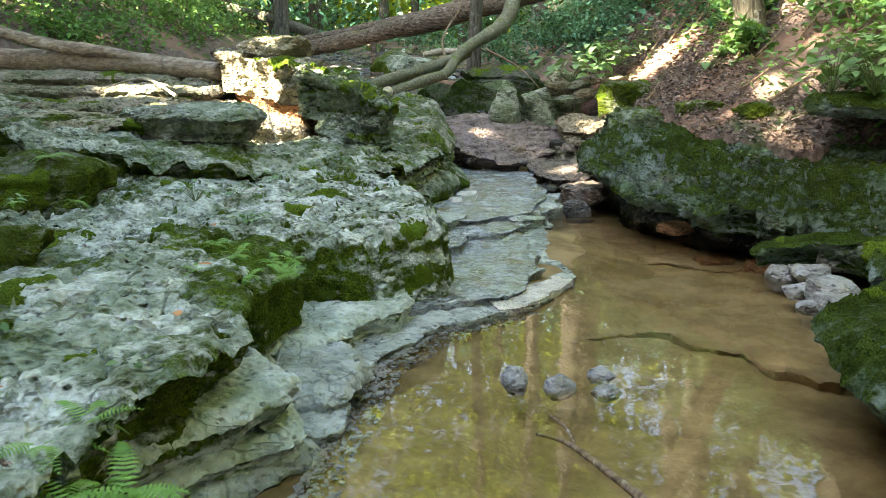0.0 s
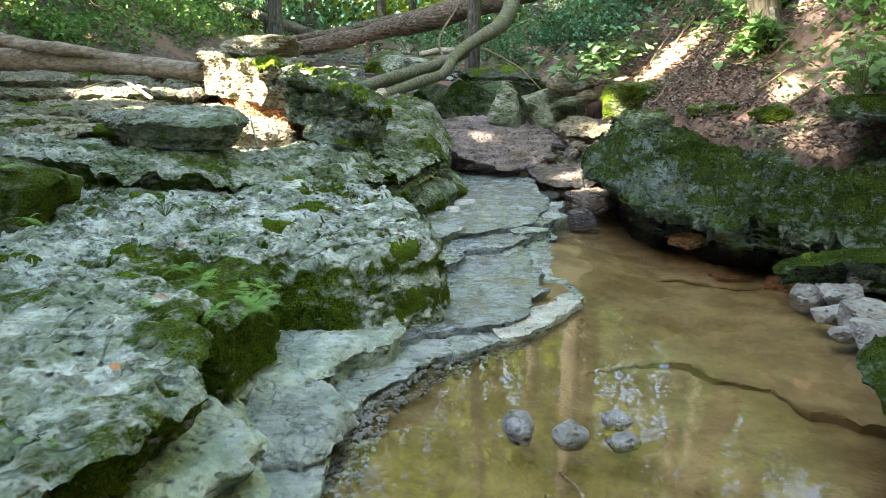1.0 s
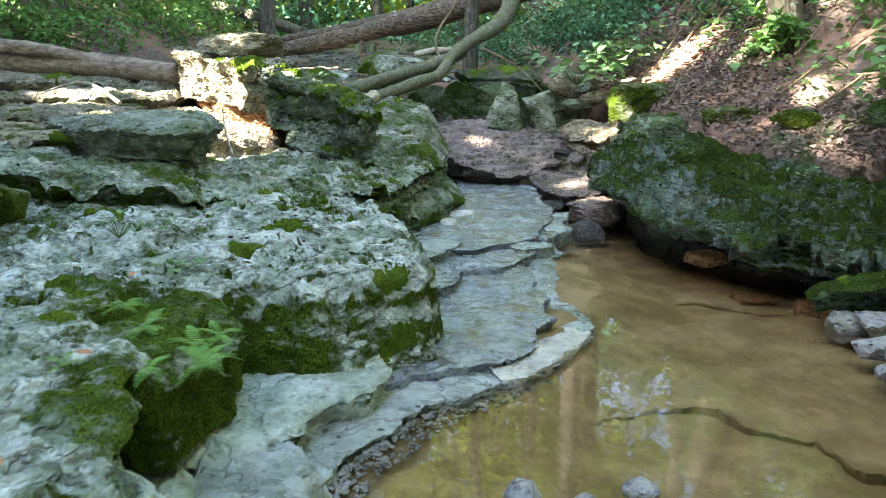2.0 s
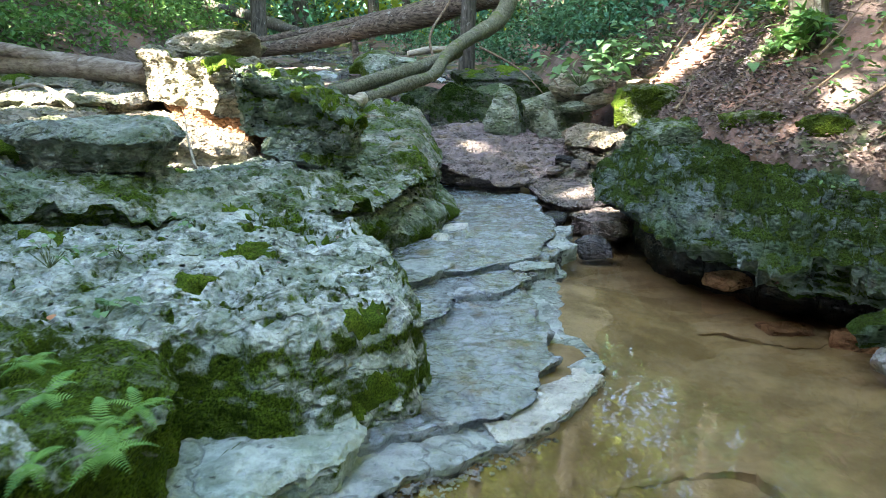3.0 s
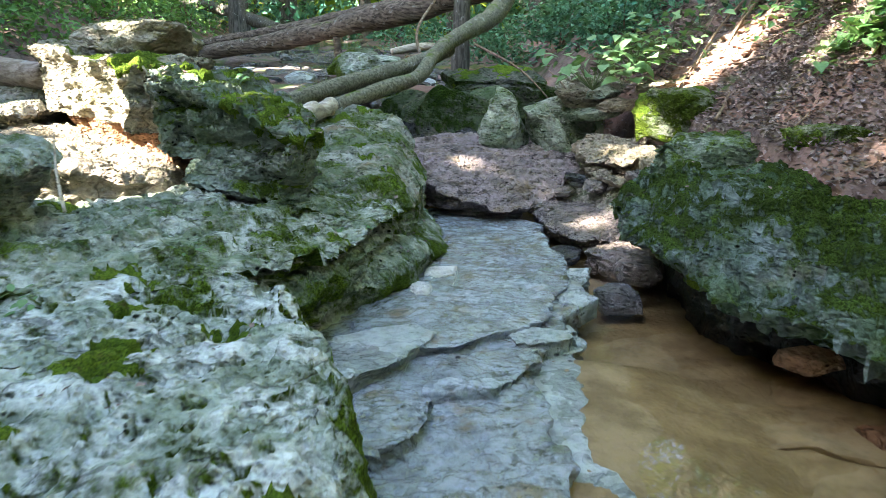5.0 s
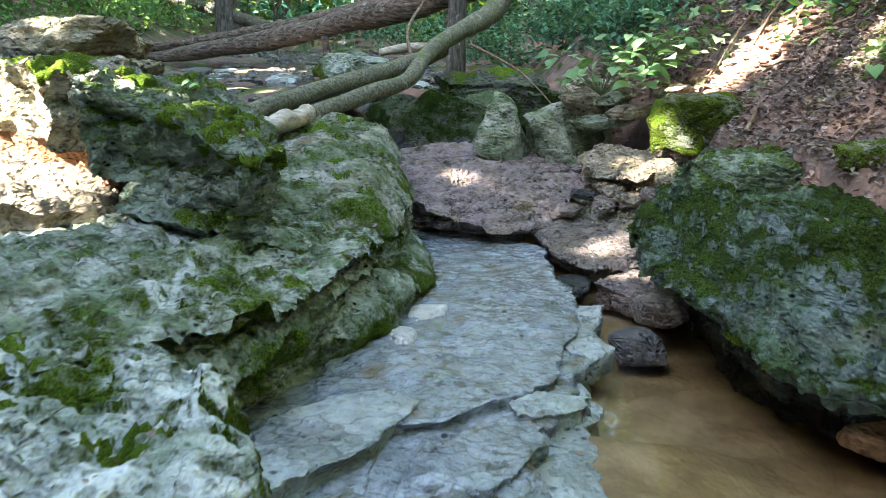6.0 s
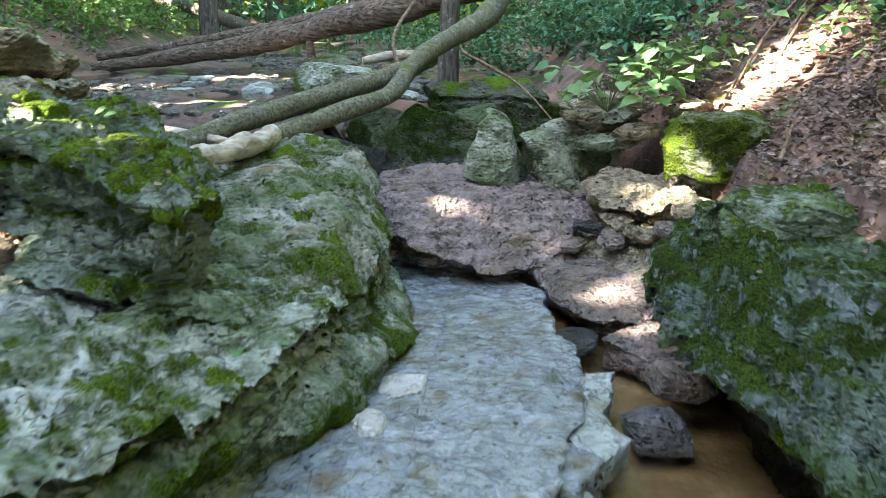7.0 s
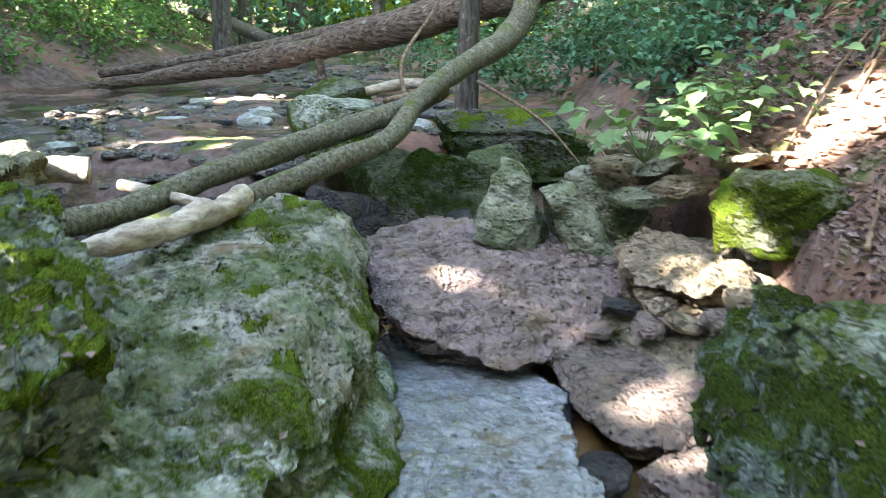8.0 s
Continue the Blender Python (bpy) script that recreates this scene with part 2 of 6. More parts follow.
def mud_material():
    n = Nodes("silty_sunken_stone")
    c = n.mix(n.band(n.noise(4.5, 5, 0.6, shift=2.0), 0.35, 0.68), (0.15, 0.105, 0.05), (0.25, 0.18, 0.095))
    c = n.mix(n.band(n.noise(18, 5, 0.7, shift=4.0), 0.55, 0.72, 0, 0.6), c, (0.15, 0.11, 0.06))
    return n.done(c, 0.9, n.bump(n.noise(24, 5, 0.7), 0.6, 0.02), 0.3)


M_MUD = mud_material()
M_GROUND = ground_material()
M_WATER = water_material("still_pool_water", (0.985, 0.96, 0.88), 0.05)
M_CREEK = water_material("running_creek_water", (0.85, 0.82, 0.74), 0.5)
M_GREYLOG = bark_material("grey_green_log_bark", (0.20, 0.195, 0.14), (0.065, 0.065, 0.042), 0.30, (1.4, 1.4, 1.4))
M_BROWNLOG = bark_material("brown_dead_wood", (0.19, 0.15, 0.115), (0.04, 0.03, 0.024), 0.25, (0.12, 1, 1))
M_GREYWOOD = bark_material("weathered_barkless_wood", (0.36, 0.30, 0.24), (0.15, 0.115, 0.085), 0.05, (0.25, 0.6, 1))
M_PALEWOOD = bark_material("bleached_bare_wood", (0.50, 0.45, 0.36), (0.24, 0.20, 0.15), 0.0, (0.4, 0.4, 1))
M_TRUNK = bark_material("grey_tree_bark", (0.13, 0.12, 0.10), (0.04, 0.037, 0.03), 0.25)
M_MOSSBARK = bark_material("mossy_tree_bark", (0.13, 0.12, 0.09), (0.04, 0.035, 0.028), 0.6)
M_STALK = bark_material("thin_green_stalk", (0.12, 0.16, 0.06), (0.07, 0.09, 0.04), 0.0)
M_TWIG = bark_material("thin_brown_twig", (0.26, 0.19, 0.13), (0.10, 0.07, 0.05), 0.0)
M_LEAF = leaf_material("broad_green_leaf", [(0.04, 0.13, 0.04), (0.12, 0.27, 0.08), (0.22, 0.40, 0.13)], 0.3)
M_BIGLEAF = leaf_material("large_heart_leaf", [(0.09, 0.20, 0.08), (0.15, 0.28, 0.115), (0.21, 0.34, 0.16)], 0.3, True)
M_UNDER = leaf_material("understory_leaf", [(0.008, 0.035, 0.026), (0.05, 0.19, 0.125), (0.17, 0.38, 0.24)], 0.3)
M_CANOPY = leaf_material("canopy_leaf", [(0.14, 0.23, 0.025), (0.28, 0.37, 0.045), (0.50, 0.53, 0.08)], 0.55)
M_FERN = leaf_material("fern_frond", [(0.13, 0.30, 0.06), (0.22, 0.42, 0.10)], 0.3)
def cushion_material():
    n = Nodes("thick_moss_cushion")
    tuft = n.noise(170, 4, 0.75)
    tone = n.mix(n.band(n.noise(7, 4, 0.6), 0.35, 0.65), (0.10, 0.165, 0.018), (0.19, 0.275, 0.03))
    color = n.mix(n.band(tuft, 0.38, 0.64), (0.035, 0.06, 0.010), tone)
    color = n.mix(n.band(n.noise(30, 3, 0.6, shift=5), 0.58, 0.7, 0, 0.6), color, (0.10, 0.085, 0.03))
    return n.done(color, 0.95, n.bump(n.math("ADD", tuft, n.noise(60, 3, 0.7)), 1.0, 0.012), 0.03)


M_CUSHION = cushion_material()
def clay_material():
    n = Nodes("bare_pink_clay")
    c = n.mix(n.band(n.noise(14, 5, 0.65), 0.35, 0.65), (0.20, 0.115, 0.08), (0.36, 0.24, 0.185))
    return n.done(c, 0.95, n.bump(n.noise(45, 5, 0.7), 0.8, 0.02), 0.04)


M_CLAY = clay_material()
M_LITTER = leaf_material("dry_fallen_leaf", [(0.045, 0.032, 0.028), (0.15, 0.11, 0.097), (0.31, 0.24, 0.215), (0.12, 0.074, 0.054)], 0.08)
M_RUST = leaf_material("orange_fallen_leaf", [(0.50, 0.22, 0.09), (0.42, 0.20, 0.10)], 0.1, True)


# ---- shape helpers ----
def lattice(ix, iy, iz, seed):
    h = (ix * 374761393 + iy * 668265263 + iz * 1442695041 + seed * 974634541) & 0x7FFFFFFF
    h = ((h ^ (h >> 13)) * 1274126177) & 0x7FFFFFFF
    h = ((h ^ (h >> 15)) * 668265263) & 0x7FFFFFFF
    return ((h ^ (h >> 12)) & 0xFFFFF) / 0xFFFFF


def vnoise(p, seed=0):
    """Smooth value noise, -1 to 1, at the rows of p."""
    i = np.floor(p).astype(np.int64)
    f = p - i
    f = f * f * (3 - 2 * f)
    out = np.zeros(len(p))
    for dx in (0, 1):
        for dy in (0, 1):
            for dz in (0, 1):
                w = (f[:, 0] if dx else 1 - f[:, 0]) * (f[:, 1] if dy else 1 - f[:, 1]) * (f[:, 2] if dz else 1 - f[:, 2])
                out += w * lattice(i[:, 0] + dx, i[:, 1] + dy, i[:, 2] + dz, seed)
    return out * 2 - 1


def fbm(p, scale, octaves=4, gain=0.5, seed=0):
    out, amp, s = np.zeros(len(p)), 1.0, scale
    for k in range(octaves):
        out += amp * vnoise(p * s, seed + 17 * k)
        amp, s = amp * gain, s * 2.03
    return out


def step(e0, e1, v):
    u = np.clip((v - e0) / (e1 - e0), 0, 1)
    return u * u * (3 - 2 * u)


def curve_through(pts, count, closed=False):
    """count points along a smooth line through pts, evenly spaced."""
    p = np.array(pts, float)
    m = len(p)
    segs = m if closed else m - 1
    fine = []
    for s in range(segs):
        idx = [(s - 1) % m, s, (s + 1) % m, (s + 2) % m] if closed else [max(s - 1, 0), s, s + 1, min(s + 2, m - 1)]
        a, b, c, d = p[idx]
        u = np.linspace(0, 1, 24, endpoint=False)[:, None]
        fine.append(0.5 * (2 * b + (c - a) * u + (2 * a - 5 * b + 4 * c - d) * u ** 2 + (3 * b - a - 3 * c + d) * u ** 3))
    fine.append(p[:1] if closed else p[-1:])
    fine = np.vstack(fine)
    run = np.r_[0, np.cumsum(np.linalg.norm(np.diff(fine, axis=0), axis=1))]
    want = np.linspace(0, run[-1], count, endpoint=not closed)
    return np.column_stack([np.interp(want, run, fine[:, k]) for k in range(fine.shape[1])])


def mesh_object(name, verts, faces, material, parent=None, label="", smooth=True, centre=None):
    verts = np.asarray(verts, float)
    if centre is None:
        centre = np.array([*(verts[:, :2].min(0) + verts[:, :2].max(0)) / 2, verts[:, 2].min()])
    centre = np.asarray(centre, float)
    me = bpy.data.meshes.new(name)
    me.from_pydata((verts - centre).tolist(), [], faces if isinstance(faces, list) else faces.tolist())
    me.materials.append(material)
    me.polygons.foreach_set("use_smooth", [smooth] * len(me.polygons))
    me.update()
    ob = new(name, me)
    ob.location = centre
    if parent is not None:
        ob.parent = parent
        ob.matrix_parent_inverse = parent.matrix_basis.inverted()
    if label:
        ob["label"] = label
    return ob


def rows_faces(rows, n, wrap=True):
    """Quads between consecutive rows of n points each."""
    r = np.arange(rows - 1)[:, None] * n
    c = np.arange(n if wrap else n - 1)[None, :]
    d = (c + 1) % n
    a = np.stack([r + c, r + d, r + n + d, r + n + c], -1)
    return a.reshape(-1, 4)


def near_spine(p, spine):
    a, b = np.array(spine[0], float), np.array(spine[1], float)
    ab = b - a
    u = np.clip(((p - a) @ ab) / max(ab @ ab, 1e-9), 0, 1)
    return a + u[:, None] * ab


def cup_field(xy, spacing, seed):
    """Distance to the nearest of many scattered round hollows, in units of its radius."""
    g = xy / spacing
    base = np.floor(g).astype(np.int64)
    best = np.full(len(g), 9.0)
    nil = np.zeros(len(g), np.int64)
    for dx in (-1, 0, 1):
        for dy in (-1, 0, 1):
            cx, cy = base[:, 0] + dx, base[:, 1] + dy
            jx, jy, size = (lattice(cx, cy, nil, seed + k) for k in range(3))
            best = np.minimum(best, np.hypot(g[:, 0] - cx - jx, (g[:, 1] - cy - jy) * 0.8) / (0.14 + 0.30 * size))
    return best


def ledge(name, pts, spine, top, bottom, material, seed=1, n=420, rings=44, side=20, jag=0.035, lip=0.06, drop=0.05,
          strata=0.055, setback=0.03, under=0.0, bumps=0.012, pits=0.03, rough=0.006, plates=0.032, cups=0.0, angular=False, parent=None, label=""):
    """A bed of layered rock: worn top with pits, ragged rim, side of thin strata, undercut if wanted.
    top: a height or a function of (x, y); bottom: the height of its foot."""
    top_at = top if callable(top) else (lambda x, y: np.full_like(x, top))
    rim = curve_through(pts, n, closed=True)
    if angular:
        c = np.array(pts + pts[:1], float)
        far = np.r_[0, np.cumsum(np.linalg.norm(np.diff(c, axis=0), axis=1))]
        at = np.linspace(0, far[-1], n, endpoint=False)
        rim = np.column_stack([np.interp(at, far, c[:, k]) for k in range(2)])
    tangent = np.roll(rim, -1, 0) - np.roll(rim, 1, 0)
    tangent /= np.linalg.norm(tangent, axis=1)[:, None] + 1e-9
    area = np.sum(rim[:, 0] * np.roll(rim[:, 1], -1) - rim[:, 1] * np.roll(rim[:, 0], -1))
    out = np.column_stack([tangent[:, 1], -tangent[:, 0]]) * (1 if area > 0 else -1)
    r3 = np.column_stack([rim, np.zeros(n)])
    rim = rim + out * (jag * (fbm(r3, 3.1, 3, 0.6, seed) + 0.5 * np.abs(fbm(r3, 7.0, 3, 0.6, seed + 5)) - 0.3))[:, None]
    run = np.r_[0, np.cumsum(np.linalg.norm(np.diff(rim, axis=0), axis=1))]
    block = np.floor(run / 0.23 + 0.8 * vnoise(r3 * 1.7, seed + 3)).astype(np.int64)
    rim = rim + out * (jag * 0.9 * (lattice(block, block * 0, block * 0 + seed, 7) - 0.5))[:, None]
    hub = near_spine(rim, spine)
    reach = np.linalg.norm(rim - hub, axis=1)
    # the worn top, ring by ring from the spine to the rim
    s = np.repeat(np.linspace(0.001, 1, rings) ** 0.85, n)
    xy = np.tile(hub, (rings, 1)) + np.tile(rim - hub, (rings, 1)) * s[:, None]
    p = np.column_stack([xy, np.zeros(len(xy))])
    edge = np.tile(reach, rings) * (1 - s)
    karst = fbm(p, 4.6, 4, 0.55, seed + 11)
    hole = step(0.38, 0.62, fbm(p * np.array([0.8, 1.3, 1]), 8.5, 3, 0.55, seed + 23)) + 0.5 * step(0.38, 0.6, fbm(p, 19.0, 2, 0.5, seed + 29))
    lay = 3.0 * fbm(p, 1.25, 5, 0.55, seed + 31)
    lay = (np.floor(lay) + step(0.80, 1.0, lay % 1.0)) / 3.0
    crack = step(0.93, 1.0, 1 - np.abs(fbm(p, 2.6, 3, 0.5, seed + 37)))
    z = top_at(xy[:, 0], xy[:, 1]) + bumps * karst + plates * lay * np.minimum(1.0, 3 * (1.0 - s) + 0.35) - pits * hole - 0.9 * bumps * crack
    if cups:
        z -= cups * step(1.0, 0.45, cup_field(xy, 0.13, seed + 51)) * step(-0.65, -0.25, fbm(p, 2.0, 2, 0.5, seed + 53))
    z -= drop * np.clip(1 - edge / lip, 0, 1) ** 2
    top_part = np.column_stack([xy, z])
    # the side, layer by layer down to the foot
    edge_z = z[-n:]
    foot = bottom(rim[:, 0], rim[:, 1]) if callable(bottom) else np.full(n, float(bottom))
    v = np.repeat(np.arange(1, side + 1) / side, n)
    rims, outs, blocks = np.tile(rim, (side, 1)), np.tile(out, (side, 1)), np.tile(block, side)
    z = np.tile(edge_z, side) + (np.tile(foot, side) - np.tile(edge_z, side)) * v
    layer = np.floor(z / strata + 0.35 * vnoise(np.column_stack([rims * 1.3, z]), seed + 41))
    index = layer.astype(np.int64)
    nil = np.zeros(len(z), np.int64)
    inset = 0.6 * lattice(index, nil + seed, nil, 3) + 0.7 * lattice(index, blocks, nil, 5)
    wob = vnoise(np.column_stack([rims * 3.5, layer * 3.7]), seed + 43)
    within = (z / strata) % 1.0
    joint = step(0.30, 0.0, np.minimum(within, 1 - within)) * step(-0.15, 0.35, vnoise(np.column_stack([rims * 2.2, layer * 5.1]), seed + 45))
    shift = -setback * (0.9 * inset + 0.8 * wob + 1.1 * joint + 0.7 * fbm(np.column_stack([rims * 5, z * 13]), 1.0, 4, 0.6, seed + 47)) * np.minimum(1, v * 5) - under * v ** 0.7
    verts = [top_part, np.column_stack([rims + outs * shift[:, None], z])]
    p = np.vstack(verts)
    shake = np.column_stack([fbm(p, 19, 4, 0.6, seed + 60 + k) for k in range(3)])
    p = p + shake * rough * np.array([1, 1, 0.9])
    faces = rows_faces(rings + side, n)
    ob = mesh_object(name, p, faces, material, parent, label)
    ob.data.set_sharp_from_angle(angle=radians(62))
    return ob


def terraced(height, h, seed, share=0.8):
    """Breaks a slope into uneven bedding steps of about h."""
    def f(x, y):
        p = np.column_stack([x, y, np.zeros(len(x))])
        z = height(x, y)
        q = (z + 0.6 * h * fbm(p, 1.6, 4, 0.6, seed)) / h
        cut = (np.floor(q) + step(0.84, 1.0, q % 1.0)) * h
        return z * (1 - share) + cut * share
    return f


def ball(level):
    bm = bmesh.new()
    bmesh.ops.create_icosphere(bm, subdivisions=level, radius=1.0)
    v = np.array([q.co[:] for q in bm.verts])
    f = np.array([[q.index for q in face.verts] for face in bm.faces])
    bm.free()
    return v, f


BALLS = {k: ball(k) for k in (2, 3, 4, 5, 6)}


def rock(name, centre, size, material, seed=1, turn=(0, 0, 0), facets=14, level=5, boxy=0.5, rough=0.03, layers=0.0, point=0.0, parent=None, label=""):
    """An angular boulder: a rounded block cut by random planes, worn, with bedding layers if wanted."""
    rng = np.random.default_rng(seed)
    d, f = BALLS[level]
    planes = rng.normal(size=(facets, 3))
    planes /= np.linalg.norm(planes, axis=1)[:, None]
    depth = rng.uniform(0.72, 1.0, facets)
    box = np.array([[1, 0, 0], [-1, 0, 0], [0, 1, 0], [0, -1, 0], [0, 0, 1], [0, 0, -1]], float)
    box += rng.normal(size=(6, 3)) * 0.16
    box /= np.linalg.norm(box, axis=1)[:, None]
    planes = np.vstack([planes, box])
    depth = np.r_[depth, np.full(6, 1 - 0.28 * boxy)]
    dots = np.clip(d @ planes.T, 1e-3, None)
    reach = depth / dots
    r = -np.log(np.sum(np.exp(-34 * np.minimum(reach, 3)), axis=1)) / 34
    p = d * r[:, None]
    if point:
        squeeze = 1 - point * step(-0.6, 1.0, p[:, 2])
        p[:, 0] *= squeeze
        p[:, 1] *= squeeze
    p = p * np.array(size) / 2 / 0.86
    if layers:
        q = p[:, 2] / layers
        cut = np.abs((q + 0.3 * vnoise(p * 3, seed)) % 1 - 0.5)
        p[:, :2] *= (1 - 0.05 * step(0.2, 0.0, cut))[:, None]
    m = float(np.mean(size))
    shake = np.column_stack([fbm(p / m, 2.6, 6, 0.6, seed + 70 + k) for k in range(3)])
    p = p + shake * rough * m
    e = np.array(Euler([radians(a) for a in turn]).to_matrix())
    p = p @ e.T + np.array(centre)
    ob = mesh_object(name, p, f, material, parent, label)
    ob.data.set_sharp_from_angle(angle=radians(34))
    return ob


def moss_on(ob, count, low, high, seed, side=0.5, where=None):
    """Moss cushions grown on a rock: raised skins with ragged rims, each a part of it."""
    rng = np.random.default_rng(seed)
    me = ob.data
    v = np.empty(len(me.vertices) * 3)
    me.vertices.foreach_get("co", v)
    v = v.reshape(-1, 3)
    nrm = np.empty(len(me.vertices) * 3)
    me.vertices.foreach_get("normal", nrm)
    nrm = nrm.reshape(-1, 3)
    if np.mean(nrm[: len(v) // 3, 2]) < 0:
        nrm = -nrm
    f = np.array([p.vertices[:] for p in me.polygons])
    loc = np.array(ob.location)
    w = v + loc
    ok = nrm[:, 2] > -0.25
    if where is not None:
        ok &= where(w)
    ids = np.flatnonzero(ok)
    if not len(ids):
        return
    weight = np.where(nrm[ids, 2] < 0.75, side, 1 - side) + 1e-6
    weight = weight / weight.sum()
    rag = fbm(w, 9.0, 4, 0.6, seed + 7)
    for s in rng.choice(ids, count, p=weight):
        r = rng.uniform(low, high)
        d = np.linalg.norm((w - w[s]) * np.array([1, 1, 1.3]), axis=1) / r + 0.75 * rag
        face = f[np.all(d[f] < 1.0, axis=1)]
        grown, reached = np.zeros(len(w), bool), -1
        grown[s] = True
        while len(face):
            joined = grown[face].any(axis=1)
            if joined.sum() == reached:
                face = face[joined]
                break
            reached = joined.sum()
            grown[face[joined]] = True
        if len(face) < 12:
            continue
        used, index = np.unique(face, return_inverse=True)
        rise = 0.011 * np.sqrt(np.clip(1 - d[used], 0, 1)) - 0.003 + 0.004 * vnoise(w[used] * 60, seed)
        mesh_object("moss_patch", w[used] + nrm[used] * rise[:, None], index.reshape(face.shape), M_CUSHION, ob, "thick green moss cushion")


def tube(name, pts, radii, material, seed=1, around=20, along=90, gnarl=0.12, flat=1.0, parent=None, label="", closed_ends=True):
    """A limb, log or stem along a smooth line, with an uneven skin."""
    line = curve_through(pts, along)
    rad = np.interp(np.linspace(0, 1, along), np.linspace(0, 1, len(radii)), radii)
    t = np.gradient(line, axis=0)
    t /= np.linalg.norm(t, axis=1)[:, None]
    ref = np.array([0, 0, 1.0]) if abs(t[:, 2]).mean() < 0.8 else np.array([0, 1.0, 0])
    u = np.cross(t, ref)
    u /= np.linalg.norm(u, axis=1)[:, None]
    w = np.cross(u, t)
    a = np.linspace(0, 2 * math.pi, around, endpoint=False)
    ring = (np.cos(a)[None, :, None] * u[:, None, :] + flat * np.sin(a)[None, :, None] * w[:, None, :]).reshape(-1, 3)
    middle, thick = np.repeat(line, around, 0), np.repeat(rad, around)
    k = 1 + gnarl * fbm(middle + ring * thick[:, None], 0.45 / max(rad.max(), 0.02), 3, 0.55, seed)
    p = middle + ring * (thick * k)[:, None]
    f = rows_faces(along, around).tolist()
    if closed_ends:
        f.append(list(range(around))[::-1])
        f.append([(along - 1) * around + i for i in range(around)])
    return mesh_object(name, p, f, material, parent, label)


def leaf_shape(length, width, fold=0.25, droop=0.2, lobes=0.0):
    """One leaf as 10 points on 8 triangles and quads, pointing along y."""
    pts, faces = [], []
    for y, w in ((0.0, 0.0), (0.15, 0.62), (0.42, 1.0), (0.72, 0.62), (1.0, 0.0)):
        z = -droop * length * y * y
        hw = w * width / 2
        pts += [(-hw, y * length - lobes * hw, z + fold * hw), (0, y * length, z), (hw, y * length - lobes * hw, z + fold * hw)]
    v = np.array(pts)
    f = []
    for r in range(4):
        a = r * 3
        f += [[a, a + 1, a + 4, a + 3], [a + 1, a + 2, a + 5, a + 4]]
    return v, f


LEAF_V, LEAF_F = leaf_shape(1.0, 0.62)
CARD_V = np.array([(0, 0, 0), (-0.30, 0.42, 0.07), (0, 1.0, -0.1), (0.30, 0.42, 0.07)])
CARD_F = np.array([[0, 1, 2], [0, 2, 3]])


def scatter_leaves(name, places, sizes, material, seed=1, flat=0.6, parent=None, label="", shape=None):
    """Many leaves in one mesh: at places, of sizes, turned at random; flat 1 lies level."""
    rng = np.random.default_rng(seed)
    v0, f0 = (CARD_V, CARD_F) if shape is None else shape
    count = len(places)
    yaw = rng.uniform(0, 2 * math.pi, count)
    tilt = rng.normal(size=count) * (1 - flat) * 1.3
    roll = rng.normal(size=count) * (1 - flat) * 1.3
    cy, sy, ct, st, cr, sr = np.cos(yaw), np.sin(yaw), np.cos(tilt), np.sin(tilt), np.cos(roll), np.sin(roll)
    x = v0[None, :, 0] * sizes[:, None]
    y = v0[None, :, 1] * sizes[:, None]
    z = v0[None, :, 2] * sizes[:, None]
    x, z = x * cr[:, None] + z * sr[:, None], -x * sr[:, None] + z * cr[:, None]
    y, z = y * ct[:, None] - z * st[:, None], y * st[:, None] + z * ct[:, None]
    x, y = x * cy[:, None] - y * sy[:, None], x * sy[:, None] + y * cy[:, None]
    p = np.stack([x, y, z], -1) + np.asarray(places)[:, None, :]
    k = len(v0)
    base = np.arange(count)[:, None, None] * k
    if isinstance(f0, list):
        faces = (np.array(f0)[None] + base).reshape(-1, len(f0[0])).tolist()
    else:
        faces = (f0[None] + base).reshape(-1, f0.shape[1]).tolist()
    return mesh_object(name, p.reshape(-1, 3), faces, material, parent, label, smooth=False)


# ---- the lie of the land ----
def bed(y):
    return np.interp(y, [-40, 6.6, 7.6, 8.6, 9.3, 9.9, 15, 35, 80, 400], [-0.13, -0.112, -0.1, 0.0, 0.45, 0.92, 1.08, 2.0, 5.0, 20.0])


def bed_at(x, y):
    return bed(y - 1.5 * step(-0.95, -0.05, x) * step(8.2, 8.8, y) * step(13.5, 11.5, y))


def right_foot(y):
    return np.interp(y, [-10, 0, 4, 4.6, 5.3, 5.65, 5.95, 6.3, 7.2, 8.9, 10.5, 13, 20, 40], [3.6, 3.3, 3.15, 3.1, 3.0, 2.55, 2.1, 1.88, 1.80, 1.92, 1.6, 1.5, 1.6, 3.0])


def bank_foot(y):
    return np.interp(y, [-10, 0, 4, 5.2, 6.3, 7.2, 8.9, 10.5, 13, 20, 40], [3.6, 3.3, 3.15, 3.1, 2.3, 2.0, 1.92, 1.6, 1.5, 1.6, 3.0])


